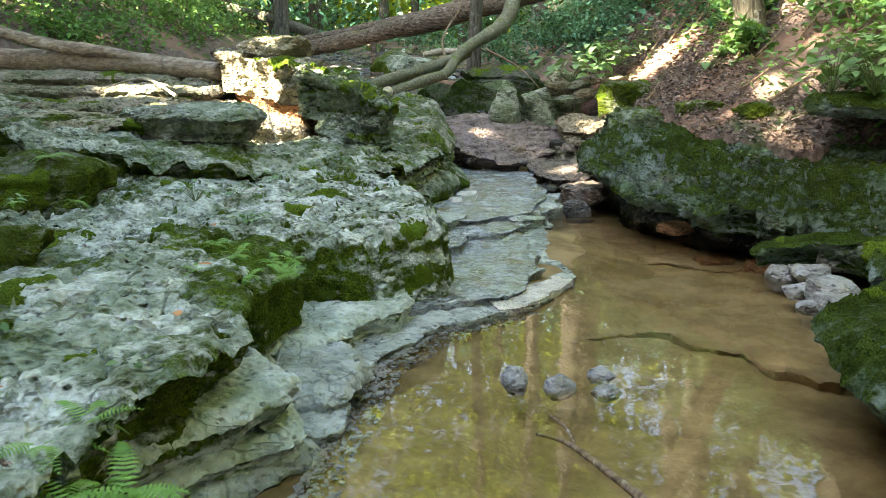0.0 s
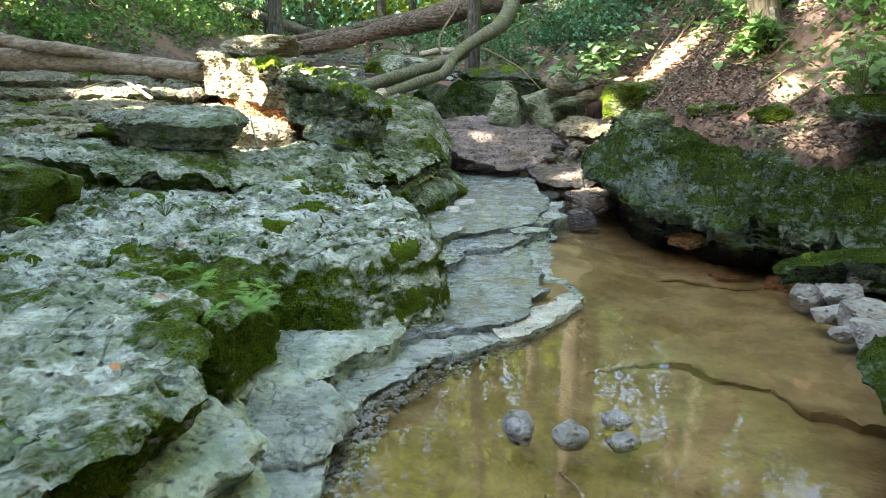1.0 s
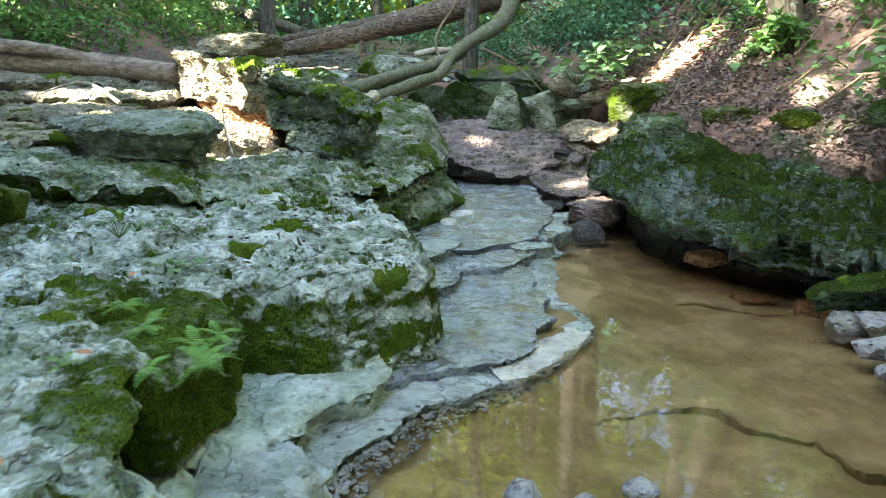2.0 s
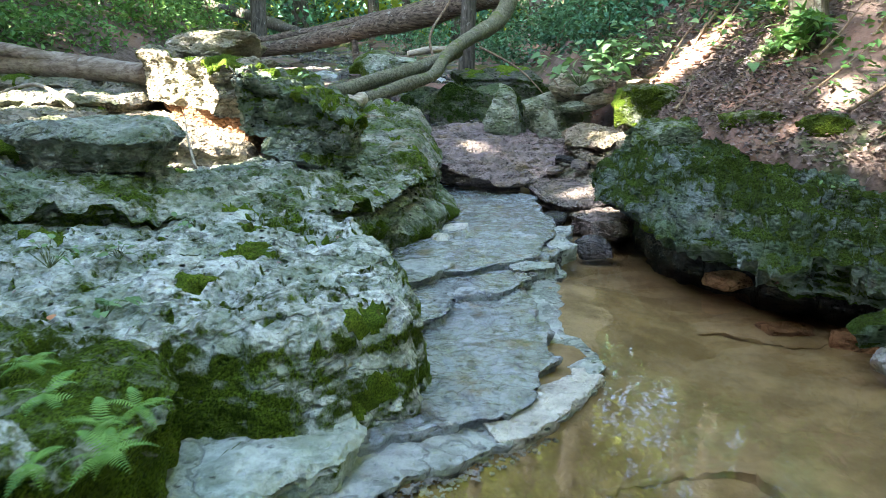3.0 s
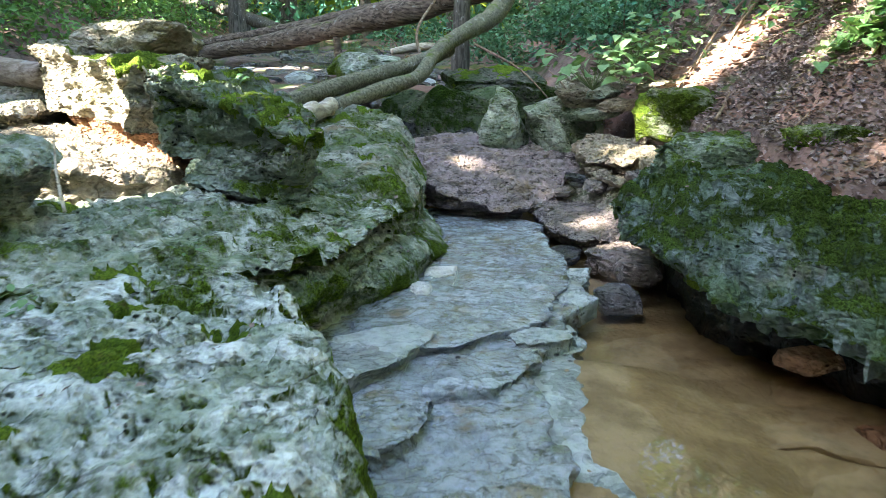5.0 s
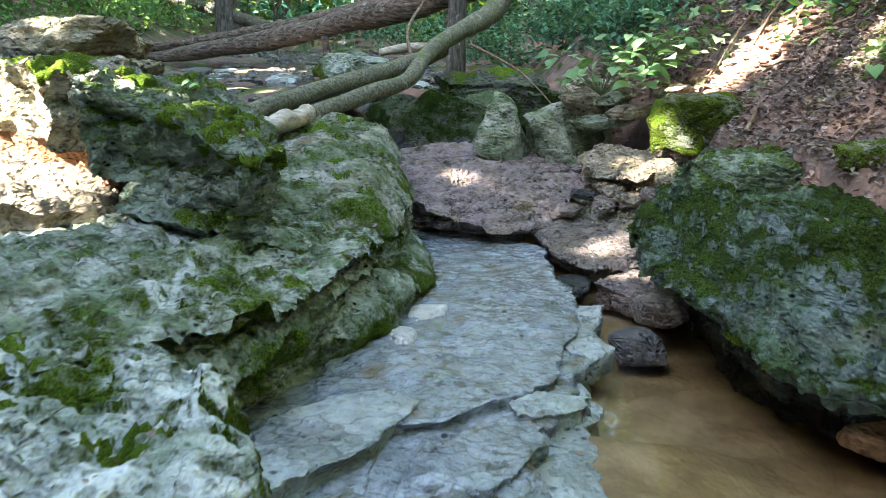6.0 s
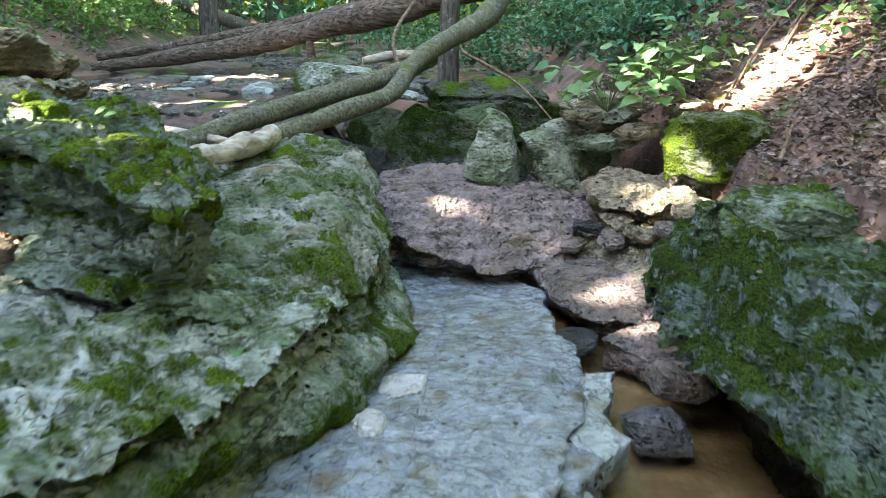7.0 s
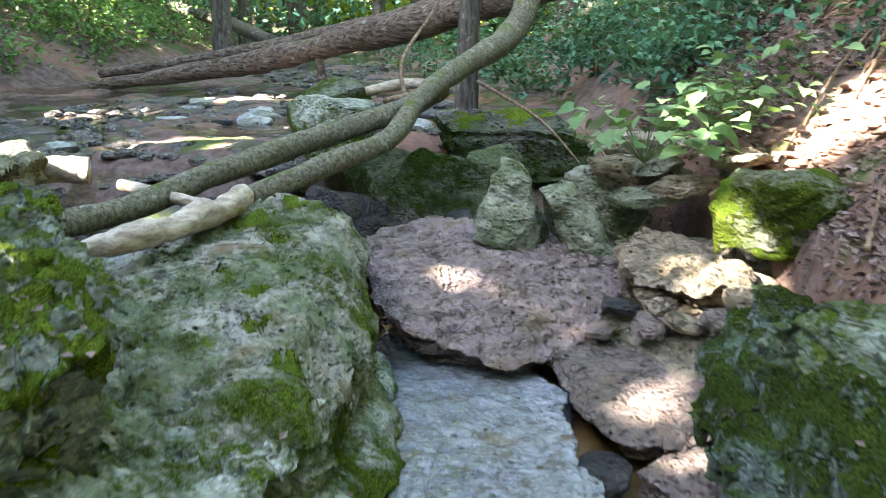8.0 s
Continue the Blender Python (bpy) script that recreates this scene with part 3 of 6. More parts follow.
def land(x, y):
    x, y = np.asarray(x, float), np.asarray(y, float)
    z = bed_at(x, y)
    # shallow gravelly margin along the stone beds
    margin = x - np.interp(y, [1.0, 2.2, 2.9, 3.3, 3.7, 4.0, 4.4, 5.2], [-0.55, -0.5, -0.38, -0.31, -0.06, 0.25, 0.68, 0.74])
    z = np.where(y < 6.0, np.maximum(z, -0.004 - 0.16 * np.clip(margin, 0, 2)), z)
    # right bank
    foot = right_foot(y)
    base = np.interp(y, [-10, 4, 4.6, 5.2, 5.96, 6.58, 7.2, 8.9, 11, 13, 20, 40], [0.5, 0.55, 0.56, 0.63, 0.68, 0.79, 0.82, 0.82, 1.0, 1.12, 1.45, 2.4])
    d = x - foot
    apron = np.maximum(bank_foot(y) - foot, 0)
    slope = base + 0.13 * np.clip(d, 0, apron) + 7.0 * np.tanh(np.maximum(d - apron, 0) * np.interp(y, [5, 6.4, 8], [0.75, 0.55, 0.90]) / 7.0)
    z = z + (slope - z) * step(-0.14, 0.05, d)
    # left side under the rock beds, and the bank beyond
    shore = np.interp(y, [-10, 2, 4, 6, 7.2, 8.0, 9.0], [-0.75, -0.75, -0.6, -0.7, -0.8, -1.5, -3.0])
    left = np.interp(y, [-10, 2, 3.8, 6, 8, 9, 10], [0.05, 0.0, 0.0, 0.35, 0.6, 0.88, 0.93])
    z = np.where(y < 9.6, z + (np.maximum(left, z) - z) * step(0.25, -0.3, x - shore), z)
    bank = np.interp(y, [-10, 2, 6, 9, 13, 16, 20, 40], [-3.0, -3.4, -4.8, -6.5, -6.2, -5.0, -4.2, -8.0])
    e = np.maximum(bank - x, 0)
    z = z + 8.0 * np.tanh(e * 0.55 / 8.0)
    return z


# ---- ground ----
def spread(a, b, fine, reach):
    mid = np.arange(a, b, fine)
    grow = fine * 1.16 ** np.arange(1, 200)
    far = np.cumsum(grow)
    far = far[far < reach]
    return np.r_[(a - far)[::-1], mid, b + far]


gx, gy = spread(-6.5, 5.2, 0.055, 420), spread(0.2, 15.5, 0.06, 420)
GX, GY = np.meshgrid(gx, gy)
flat_p = np.column_stack([GX.ravel(), GY.ravel(), np.zeros(GX.size)])
gz = land(flat_p[:, 0], flat_p[:, 1])
near = step(60, 20, np.hypot(flat_p[:, 0], flat_p[:, 1] - 8))
gz = gz + near * np.where(gz < 0.05, 0.018, 0.05) * fbm(flat_p, 2.2, 5, 0.55, 3) + (1 - near) * 0.8 * fbm(flat_p, 0.05, 3, 0.5, 5)
# a sunken bedding plane that breaks off under the pool water
brink = 3.86 - 0.55 * np.clip(flat_p[:, 0] - 1.0, 0, 2) - 0.35 * np.clip(0.3 - flat_p[:, 0], 0, 2) + 0.10 * fbm(flat_p, 2.4, 3, 0.55, 9)
inner = 5.25 - 1.3 * np.clip(1.05 - flat_p[:, 0], 0, 1.2) + 0.15 * fbm(flat_p, 2.0, 3, 0.55, 19)
pool = step(0.1, -0.05, gz)
gz = gz + pool * (0.03 * step(-0.1, 0.1, flat_p[:, 1] - brink) + 0.02 * step(-0.1, 0.1, flat_p[:, 1] - inner) - 0.03)
ground = mesh_object("ground", np.column_stack([flat_p[:, :2], gz]), rows_faces(len(gy), len(gx), False), M_GROUND, centre=(0, 0, 0))
tagged(ground, "brown muddy creek bed and leaf-strewn forest floor", "ground", kind="structure")


def quad_sheet(name, xs, ys, height, material):
    X, Y = np.meshgrid(xs, ys)
    return mesh_object(name, np.column_stack([X.ravel(), Y.ravel(), height(X.ravel(), Y.ravel())]), rows_faces(len(ys), len(xs), False), material, centre=(0, 0, 0))


pool_water = quad_sheet("water_pool", np.linspace(-1.6, 3.6, 12), np.linspace(-9, 8.4, 24), lambda x, y: 0 * x, M_WATER)
tagged(pool_water, "still shallow brown pool reflecting trees", "water", kind="structure")
creek_water = quad_sheet("water_creek", np.linspace(-6.0, 0.9, 60), np.linspace(9.1, 60, 150), lambda x, y: bed_at(x, y) + 0.012, M_CREEK)
tagged(creek_water, "thin water running over the upstream gravel bed", "water", kind="structure")


# ---- rock beds of the left side ----
def plane(z0, sx, sy, x0, y0):
    return lambda x, y: z0 + sx * (x - x0) + sy * (y - y0)


tagged(ledge("rock_ledge", [(-0.82, 1.45), (-0.75, 1.78), (-0.67, 1.98), (-0.63, 2.15), (-0.56, 2.40), (-0.62, 2.75), (-0.73, 3.02), (-0.98, 3.25), (-1.5, 3.5), (-2.6, 3.6), (-3.4, 2.6), (-3.3, 0.6), (-1.9, 0.3), (-1.0, 0.8)],
             ((-2.4, 1.9), (-1.5, 2.1)), plane(0.50, -0.045, 0.02, -0.8, 2.3), 0.18, M_LEDGE, seed=11, n=760, rings=84, side=30, under=0.12, lip=0.05, drop=0.03, setback=0.045, strata=0.10, pits=0.024, bumps=0.02, angular=True),
       "thick pale limestone ledge with moss and fallen leaves", "rock ledge")
tagged(ledge("rock_ledge", [(-0.95, 1.7), (-0.71, 2.04), (-0.52, 2.28), (-0.44, 2.37), (-0.48, 2.56), (-0.62, 2.72), (-0.85, 2.98), (-1.2, 3.1), (-1.6, 2.4), (-1.5, 1.7)],
             ((-1.2, 2.2), (-0.9, 2.5)), plane(0.29, 0.0, 0.0, 0, 0), 0.10, M_STEP, seed=12, n=420, rings=36, side=20, under=0.05, bumps=0.012, pits=0.012, plates=0.012, angular=True),
       "middle bed of cracked pale limestone under the ledge", "rock ledge")
tagged(ledge("rock_ledge", [(-1.05, 1.5), (-0.79, 2.0), (-0.63, 2.20), (-0.42, 2.36), (-0.43, 2.52), (-0.55, 2.75), (-0.8, 3.2), (-1.5, 3.0), (-1.7, 2.0)],
             ((-1.2, 2.1), (-0.9, 2.6)), plane(0.145, 0.0, 0.0, 0, 0), 0.03, M_STEP, seed=13, n=420, rings=36, side=14, under=0.03, bumps=0.010, pits=0.01, plates=0.012),
       "low bed of greenish limestone at the water's edge", "rock ledge")
tagged(ledge("rock_ledge", [(-1.0, 1.2), (-0.66, 2.12), (-0.46, 2.36), (-0.41, 2.52), (-0.5, 2.85), (-0.8, 3.2), (-1.5, 3.0), (-1.7, 1.8)],
             ((-1.2, 2.0), (-0.85, 2.6)), plane(0.05, 0.0, 0.0, 0, 0), -0.2, M_THIN, seed=14, n=420, rings=30, side=14, bumps=0.008, pits=0.008, plates=0.012),
       "lowest thin limestone bed meeting the pool", "rock ledge")

tagged(ledge("rock_ledge", [(-0.86, 3.72), (-0.66, 3.85), (-0.44, 3.88), (-0.23, 3.99), (-0.03, 4.15), (0.0, 4.42), (-0.06, 4.75), (-0.16, 5.1), (-0.3, 5.5), (-0.8, 5.7), (-1.8, 5.8), (-3.0, 5.6), (-3.2, 4.4), (-2.2, 3.4), (-1.3, 3.35)],
             ((-2.3, 4.6), (-0.75, 4.7)), plane(0.475, -0.03, 0.02, -0.35, 4.2), 0.06, M_BLOCK, seed=15, n=820, rings=84, side=30, under=-0.07, lip=0.09, drop=0.06, pits=0.03, cups=0.04, bumps=0.022, setback=0.02, strata=0.90, jag=0.03, rough=0.010, angular=True),
       "massive pitted limestone block with a mossy cracked face", "rock ledge")
tagged(ledge("rock_ledge", [(-0.75, 3.15), (-0.50, 3.25), (-0.33, 3.50), (-0.18, 3.70), (-0.15, 3.92), (-0.2, 4.15), (-0.5, 4.4), (-0.95, 4.0), (-0.98, 3.4)],
             ((-0.65, 3.5), (-0.45, 3.85)), plane(0.13, 0.0, 0.0, 0, 0), 0.02, M_STEP, seed=16, n=360, rings=34, side=14, bumps=0.009, pits=0.006, lip=0.05, drop=0.025, plates=0.012, angular=True),
       "smooth pale step of limestone below the block", "rock ledge")
tagged(ledge("rock_ledge", [(-0.62, 2.80), (-0.42, 2.72), (-0.32, 2.92), (-0.33, 3.18), (-0.45, 3.35), (-0.7, 3.3)],
             ((-0.52, 3.0), (-0.48, 3.12)), plane(0.11, 0.0, 0.0, 0, 0), -0.08, M_THIN, seed=17, n=260, rings=26, side=14, bumps=0.01, pits=0.008, plates=0.012),
       "dark damp stone at the water's edge", "rock ledge")

tagged(ledge("rock_ledge", [(-0.95, 5.22), (-0.69, 5.36), (-0.47, 5.56), (-0.31, 5.74), (-0.25, 5.98), (-0.17, 6.25), (-0.11, 6.56), (-0.05, 6.80), (0.02, 7.19), (0.0, 7.7), (-0.5, 8.5), (-1.6, 8.2), (-3.2, 7.4), (-3.6, 6.0), (-2.6, 5.1), (-1.5, 5.0)],
             ((-2.4, 6.3), (-0.85, 6.6)), terraced(plane(0.53, -0.14, 0.03, -0.40, 5.68), 0.045, 6), 0.40, M_LEDGE_GREEN, seed=18, n=820, rings=80, side=18, under=0.07, strata=0.04, lip=0.05, drop=0.02, pits=0.03, setback=0.045, cups=0.03),
       "long thin-bedded limestone ledge patched with dark moss", "rock ledge")
tagged(ledge("rock_ledge", [(-0.85, 5.25), (-0.60, 5.50), (-0.36, 5.74), (-0.24, 6.1), (-0.13, 6.5), (-0.02, 6.9), (0.05, 7.25), (0.04, 7.8), (-0.4, 8.4), (-1.6, 8.0), (-2.4, 6.2), (-1.6, 5.2)],
             ((-1.5, 6.2), (-0.75, 6.8)), plane(0.42, 0.0, 0.0, 0, 0), 0.18, M_LEDGE_GREEN, seed=19, n=640, rings=30, side=22, strata=0.045, setback=0.045, under=0.02),
       "stacked thin brown-green beds under the ledge", "rock ledge")
tagged(ledge("rock_ledge", [(-0.75, 5.45), (-0.42, 5.95), (-0.20, 6.30), (-0.02, 6.55), (0.10, 6.85), (0.17, 7.25), (0.23, 7.65), (0.14, 8.15), (-0.05, 8.6), (-0.6, 8.6), (-1.4, 7.4), (-1.3, 5.9)],
             ((-0.8, 6.4), (-0.35, 7.6)), lambda x, y: np.minimum(0.21 - 0.55 * (x - np.interp(y, [5.4, 6.0, 6.4, 6.7, 7.1, 8.1], [-0.35, -0.17, -0.04, 0.07, 0.22, 0.16])), 0.40), 0.0, M_LEDGE_GREEN, seed=20, n=560, rings=40, side=16, strata=0.05, under=0.03, bumps=0.016, pits=0.014),
       "lower pale limestone bed with a broken rim", "rock ledge")

tagged(ledge("mossy_recess", [(-0.80, 2.98), (-0.64, 3.15), (-0.60, 3.42), (-0.70, 3.75), (-1.0, 3.95), (-1.5, 3.8), (-1.6, 3.1)], ((-1.2, 3.4), (-1.0, 3.5)), 0.455, 0.16, M_RECESS, seed=24, n=320, rings=30, side=20, under=0.02, lip=0.10, drop=0.05, setback=0.015, strata=0.30, rough=0.012),
       "deep green mossy rock face between two ledges", "rock ledge")

# ---- flat beds of the stream floor ----
tagged(ledge("rock_shelf", [(-0.45, 2.60), (-0.37, 2.93), (-0.31, 3.29), (-0.06, 3.68), (0.25, 3.97), (0.45, 4.15), (0.69, 4.42), (0.77, 4.72), (0.72, 5.1), (0.68, 5.6), (0.85, 6.2), (0.5, 6.8), (-0.3, 6.5), (-0.6, 4.6), (-0.75, 3.2)],
             ((-0.35, 3.9), (0.25, 5.4)), plane(0.026, 0.0, 0.0, 0, 0), -0.15, M_THIN, seed=21, n=640, rings=40, side=10, strata=0.03, bumps=0.007, pits=0.004, lip=0.015, drop=0.006, rough=0.005, setback=0.015, plates=0.012),
       "thin pale stone sheet at the waterline", "rock shelf")
tagged(ledge("rock_shelf", [(-0.30, 3.78), (-0.02, 3.98), (0.12, 4.03), (0.30, 4.10), (0.48, 4.35), (0.61, 4.62), (0.62, 4.95), (0.56, 5.3), (0.53, 5.62), (0.62, 5.86), (0.72, 6.2), (0.86, 6.5), (0.96, 7.0), (0.93, 7.6), (0.5, 8.2), (-0.2, 7.8), (-0.45, 6.4), (-0.5, 4.4)],
             ((-0.05, 4.7), (0.2, 7.0)), plane(0.074, 0.0, 0.006, 0, 5), -0.12, M_SHELF, seed=22, n=820, rings=56, side=10, strata=0.035, bumps=0.010, pits=0.006, lip=0.015, drop=0.006, rough=0.005, setback=0.02, plates=0.012, angular=True),
       "flat wet blue-grey limestone shelf", "rock shelf")
tagged(ledge("rock_shelf", [(-0.1, 5.75), (0.07, 5.87), (0.28, 5.92), (0.42, 6.06), (0.58, 6.16), (0.69, 6.36), (0.73, 6.58), (0.82, 6.72), (0.90, 7.06), (0.86, 7.6), (0.92, 8.3), (0.6, 8.9), (0.1, 8.9), (-0.15, 8.0), (-0.25, 6.6)],
             ((0.25, 6.6), (0.4, 8.1)), plane(0.112, 0.0, 0.006, 0, 6), -0.05, M_SHELF, seed=23, n=640, rings=50, side=8, strata=0.035, bumps=0.009, pits=0.004, lip=0.015, drop=0.006, rough=0.005, setback=0.02, plates=0.012, angular=True),
       "upper flat wet limestone bed with running water", "rock shelf")

tagged(ledge("sunken_slab", [(-0.15, 3.62), (0.10, 3.80), (0.45, 3.92), (0.80, 3.93), (1.10, 3.93), (1.35, 3.72), (1.52, 3.45), (1.75, 3.35), (2.1, 3.7), (2.2, 4.6), (1.9, 5.3), (1.2, 5.1), (0.6, 4.9), (-0.2, 4.2)],
             ((0.6, 4.3), (1.6, 4.3)), -0.092, -0.25, M_MUD, seed=25, n=520, rings=30, side=8, jag=0.05, bumps=0.006, pits=0.004, plates=0.012, lip=0.02, drop=0.008, setback=0.01), "silt-covered stone bed broken off under the pool water", "rock shelf")
tagged(ledge("sunken_slab", [(0.60, 4.35), (0.78, 4.62), (1.00, 4.90), (1.10, 5.25), (1.40, 5.36), (1.85, 5.22), (2.2, 5.5), (1.9, 6.3), (1.3, 6.6), (0.7, 6.2), (0.5, 5.2)],
             ((0.85, 5.2), (1.5, 5.8)), -0.076, -0.25, M_MUD, seed=26, n=420, rings=26, side=8, jag=0.05, bumps=0.006, pits=0.004, plates=0.012, lip=0.02, drop=0.008, setback=0.01), "upper silt-covered stone bed under shallow water", "rock shelf")

for k, (pts, spine, z, m, lab) in enumerate((
        ([(-0.42, 5.60), (-0.28, 5.42), (-0.02, 5.62), (0.12, 5.80), (0.20, 6.05), (0.05, 6.15), (-0.25, 5.95)], ((-0.2, 5.72), (0.0, 5.9)), 0.135, M_THIN, "pale loose plate of stone on the shelf"),
        ([(-0.10, 5.02), (-0.02, 4.92), (0.14, 5.10), (0.20, 5.36), (0.08, 5.45), (-0.12, 5.35)], ((0.0, 5.15), (0.06, 5.28)), 0.125, M_SHELF, "rounded wet plate of stone below the block"),
        ([(0.28, 3.98), (0.38, 4.02), (0.62, 4.32), (0.76, 4.52), (0.66, 4.66), (0.45, 4.40), (0.25, 4.15)], ((0.45, 4.22), (0.6, 4.45)), 0.040, M_PALE, "thin white-grey stone sheet at the shelf's edge"),
        ([(0.19, 5.74), (0.32, 5.86), (0.44, 5.94), (0.60, 5.93), (0.61, 5.78), (0.52, 5.64), (0.46, 5.55), (0.36, 5.45), (0.13, 5.42), (0.15, 5.6)], ((0.3, 5.65), (0.45, 5.75)), 0.108, M_SHELF, "broad wet plate of blue-grey stone"),
        ([(0.47, 6.12), (0.62, 6.20), (0.80, 6.15), (0.79, 6.05), (0.64, 5.95), (0.5, 5.98)], ((0.58, 6.06), (0.7, 6.09)), 0.098, M_THIN, "pale grey stone plate beside the pool"),
        ([(0.80, 6.66), (0.86, 6.50), (1.0, 6.64), (0.96, 6.85), (1.05, 7.25), (0.92, 7.24), (0.84, 6.92)], ((0.89, 6.75), (0.95, 7.0)), 0.085, M_THIN, "narrow damp plate along the shelf"))):
    tagged(ledge("stone_plate", pts, spine, z, -0.02, m, seed=27 + k, n=260, rings=24, side=8, jag=0.025, strata=0.04, bumps=0.007, pits=0.004, plates=0.01, lip=0.015, drop=0.006, setback=0.012, rough=0.004, angular=True), lab, "rock plate")

# ---- right side: the tilted mossy ledge over a dark undercut ----
RIM = [(1.52, 8.30), (1.34, 7.85), (1.20, 7.40), (1.13, 6.95), (1.12, 6.55), (1.22, 6.08), (1.42, 5.76), (1.57, 5.42), (1.74, 5.14), (2.05, 4.98), (2.40, 4.75), (2.75, 4.2)]


def rim_x(y):
    return np.interp(y, [4.2, 4.75, 4.98, 5.14, 5.42, 5.76, 6.08, 6.55, 6.95, 7.40, 7.85, 8.30], [2.75, 2.40, 2.05, 1.74, 1.57, 1.42, 1.22, 1.12, 1.13, 1.20, 1.34, 1.52])


def rim_z(y):
    return np.interp(y, [4.2, 5.2, 5.77, 6.05, 6.6, 7.4, 8.3], [0.27, 0.28, 0.33, 0.39, 0.46, 0.48, 0.50])


def ledge_slope(x, y):
    rise = 0.66 * np.maximum(x - rim_x(y), 0)
    return np.minimum(rim_z(y) + rise, np.interp(y, [4.5, 5.2, 5.96, 6.58, 7.1, 8.3], [0.46, 0.57, 0.63, 0.71, 0.67, 0.60]) + 0.08 * (x - 1.6))


tagged(ledge("mossy_ledge", RIM + [(3.3, 4.5), (3.2, 5.5), (2.7, 5.85), (2.3, 6.1), (2.12, 6.6), (2.08, 7.0), (2.0, 7.8), (1.9, 8.3)],
             ((1.62, 7.3), (2.05, 5.5)), terraced(ledge_slope, 0.075, 5, 0.8), lambda x, y: rim_z(y) - 0.14, M_RIGHT, seed=31, n=1000, rings=110, side=16, under=0.10, strata=0.05, lip=0.05, drop=0.03,
             bumps=0.018, pits=0.03, jag=0.055, plates=0.045, setback=0.04, rough=0.015, cups=0.085, angular=True),
       "sloping dark-green mossy limestone ledge over a black undercut", "rock ledge")
# wall close behind the rim; its black colour stands in for the undercut's shade
tagged(ledge("undercut_shade_wall", [(1.62, 8.0), (1.50, 7.3), (1.46, 6.7), (1.56, 6.28), (1.76, 5.98), (1.95, 5.66), (2.18, 5.42), (2.5, 5.22), (2.9, 4.8), (3.4, 4.7), (3.3, 5.9), (2.6, 6.9), (2.2, 7.9)],
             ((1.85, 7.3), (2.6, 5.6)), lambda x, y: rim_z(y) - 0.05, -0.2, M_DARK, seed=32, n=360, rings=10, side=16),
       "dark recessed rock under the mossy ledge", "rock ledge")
tagged(ledge("rock_ledge", [(1.88, 4.82), (2.15, 4.72), (2.3, 4.4), (2.2, 4.05), (2.5, 3.6), (3.2, 3.4), (3.6, 4.2), (3.2, 4.95), (2.4, 5.05)],
             ((2.5, 4.4), (3.0, 4.2)), plane(0.20, 0.10, 0, 2.0, 4.6), 0.05, M_RIGHT, seed=33, n=360, rings=36, side=14, under=0.05),
       "low mossy slab beyond the loose stones", "rock ledge")
tagged(ledge("rock_ledge", [(1.62, 3.35), (1.47, 3.10), (1.40, 2.85), (1.38, 2.5), (1.5, 2.1), (1.9, 1.6), (3.0, 1.4), (3.3, 2.6), (2.7, 3.5), (2.0, 3.55)],
             ((1.95, 2.6), (2.5, 2.5)), plane(0.27, 0.18, 0, 1.5, 2.8), 0.02, M_RIGHT, seed=34, n=420, rings=44, side=22, under=0.16, lip=0.10, drop=0.07, angular=True),
       "undercut mossy rock jutting into the pool", "rock ledge")
tagged(ledge("overhang_slab", [(2.32, 5.40), (2.55, 5.08), (3.0, 4.8), (3.9, 4.7), (4.2, 5.6), (3.6, 6.3), (2.9, 6.0)], ((3.1, 5.4), (3.6, 5.4)), 1.02, 0.90, M_RIGHT, seed=35, n=260, rings=24, side=10, under=0.03),
       "overhanging rock slab above a dark hollow in the bank", "rock ledge")
# back of the hollow, its darkness put into the stone colour
tagged(ledge("hollow_shade_wall", [(3.05, 5.75), (3.3, 5.2), (4.0, 4.9), (4.3, 5.8), (3.4, 6.2)], ((3.5, 5.5), (3.7, 5.5)), 0.92, 0.4, M_DARK, seed=36, n=200, rings=8, side=16), "dark stone at the back of the hollow", "rock ledge")


# ---- boulders ----
def boulder(label, *args, group="", category="boulder", **kw):
    return tagged(rock(*args, **kw), label, category, group)


# the big split boulder on the left beds
boulder_left = tagged(ledge("big_boulder", [(-1.95, 7.16), (-1.78, 7.02), (-1.55, 6.90), (-1.38, 6.82), (-1.20, 6.74), (-1.10, 7.0), (-1.08, 7.6), (-1.5, 7.85), (-2.0, 7.65)],
             ((-1.65, 7.3), (-1.35, 7.3)), terraced(plane(1.30, -0.10, 0.03, -1.4, 7.0), 0.07, 17), lambda x, y: 0.88 - 0.14 * (x + 1.2), M_BOULDER, seed=141, n=460, rings=44, side=36, under=0.06, strata=0.22, setback=0.03, lip=0.06, drop=0.03, bumps=0.016, pits=0.014, jag=0.05, rough=0.011, angular=True),
       "huge weathered yellow-grey boulder with a sunlit face", "boulder")
rock("cap", (-1.46, 7.52, 1.33), (0.62, 0.55, 0.22), M_BOULDER, 142, facets=12, level=5, boxy=0.5, rough=0.06, layers=0.09, parent=boulder_left, label="rounded cap of the boulder")
ledge("base", [(-1.75, 7.22), (-1.45, 7.08), (-1.15, 6.95), (-1.1, 7.5), (-1.6, 7.6)], ((-1.45, 7.3), (-1.3, 7.3)), 1.02, 0.60, M_ORANGE, seed=44, n=200, rings=10, side=12, parent=boulder_left, label="rusty hollow foot")
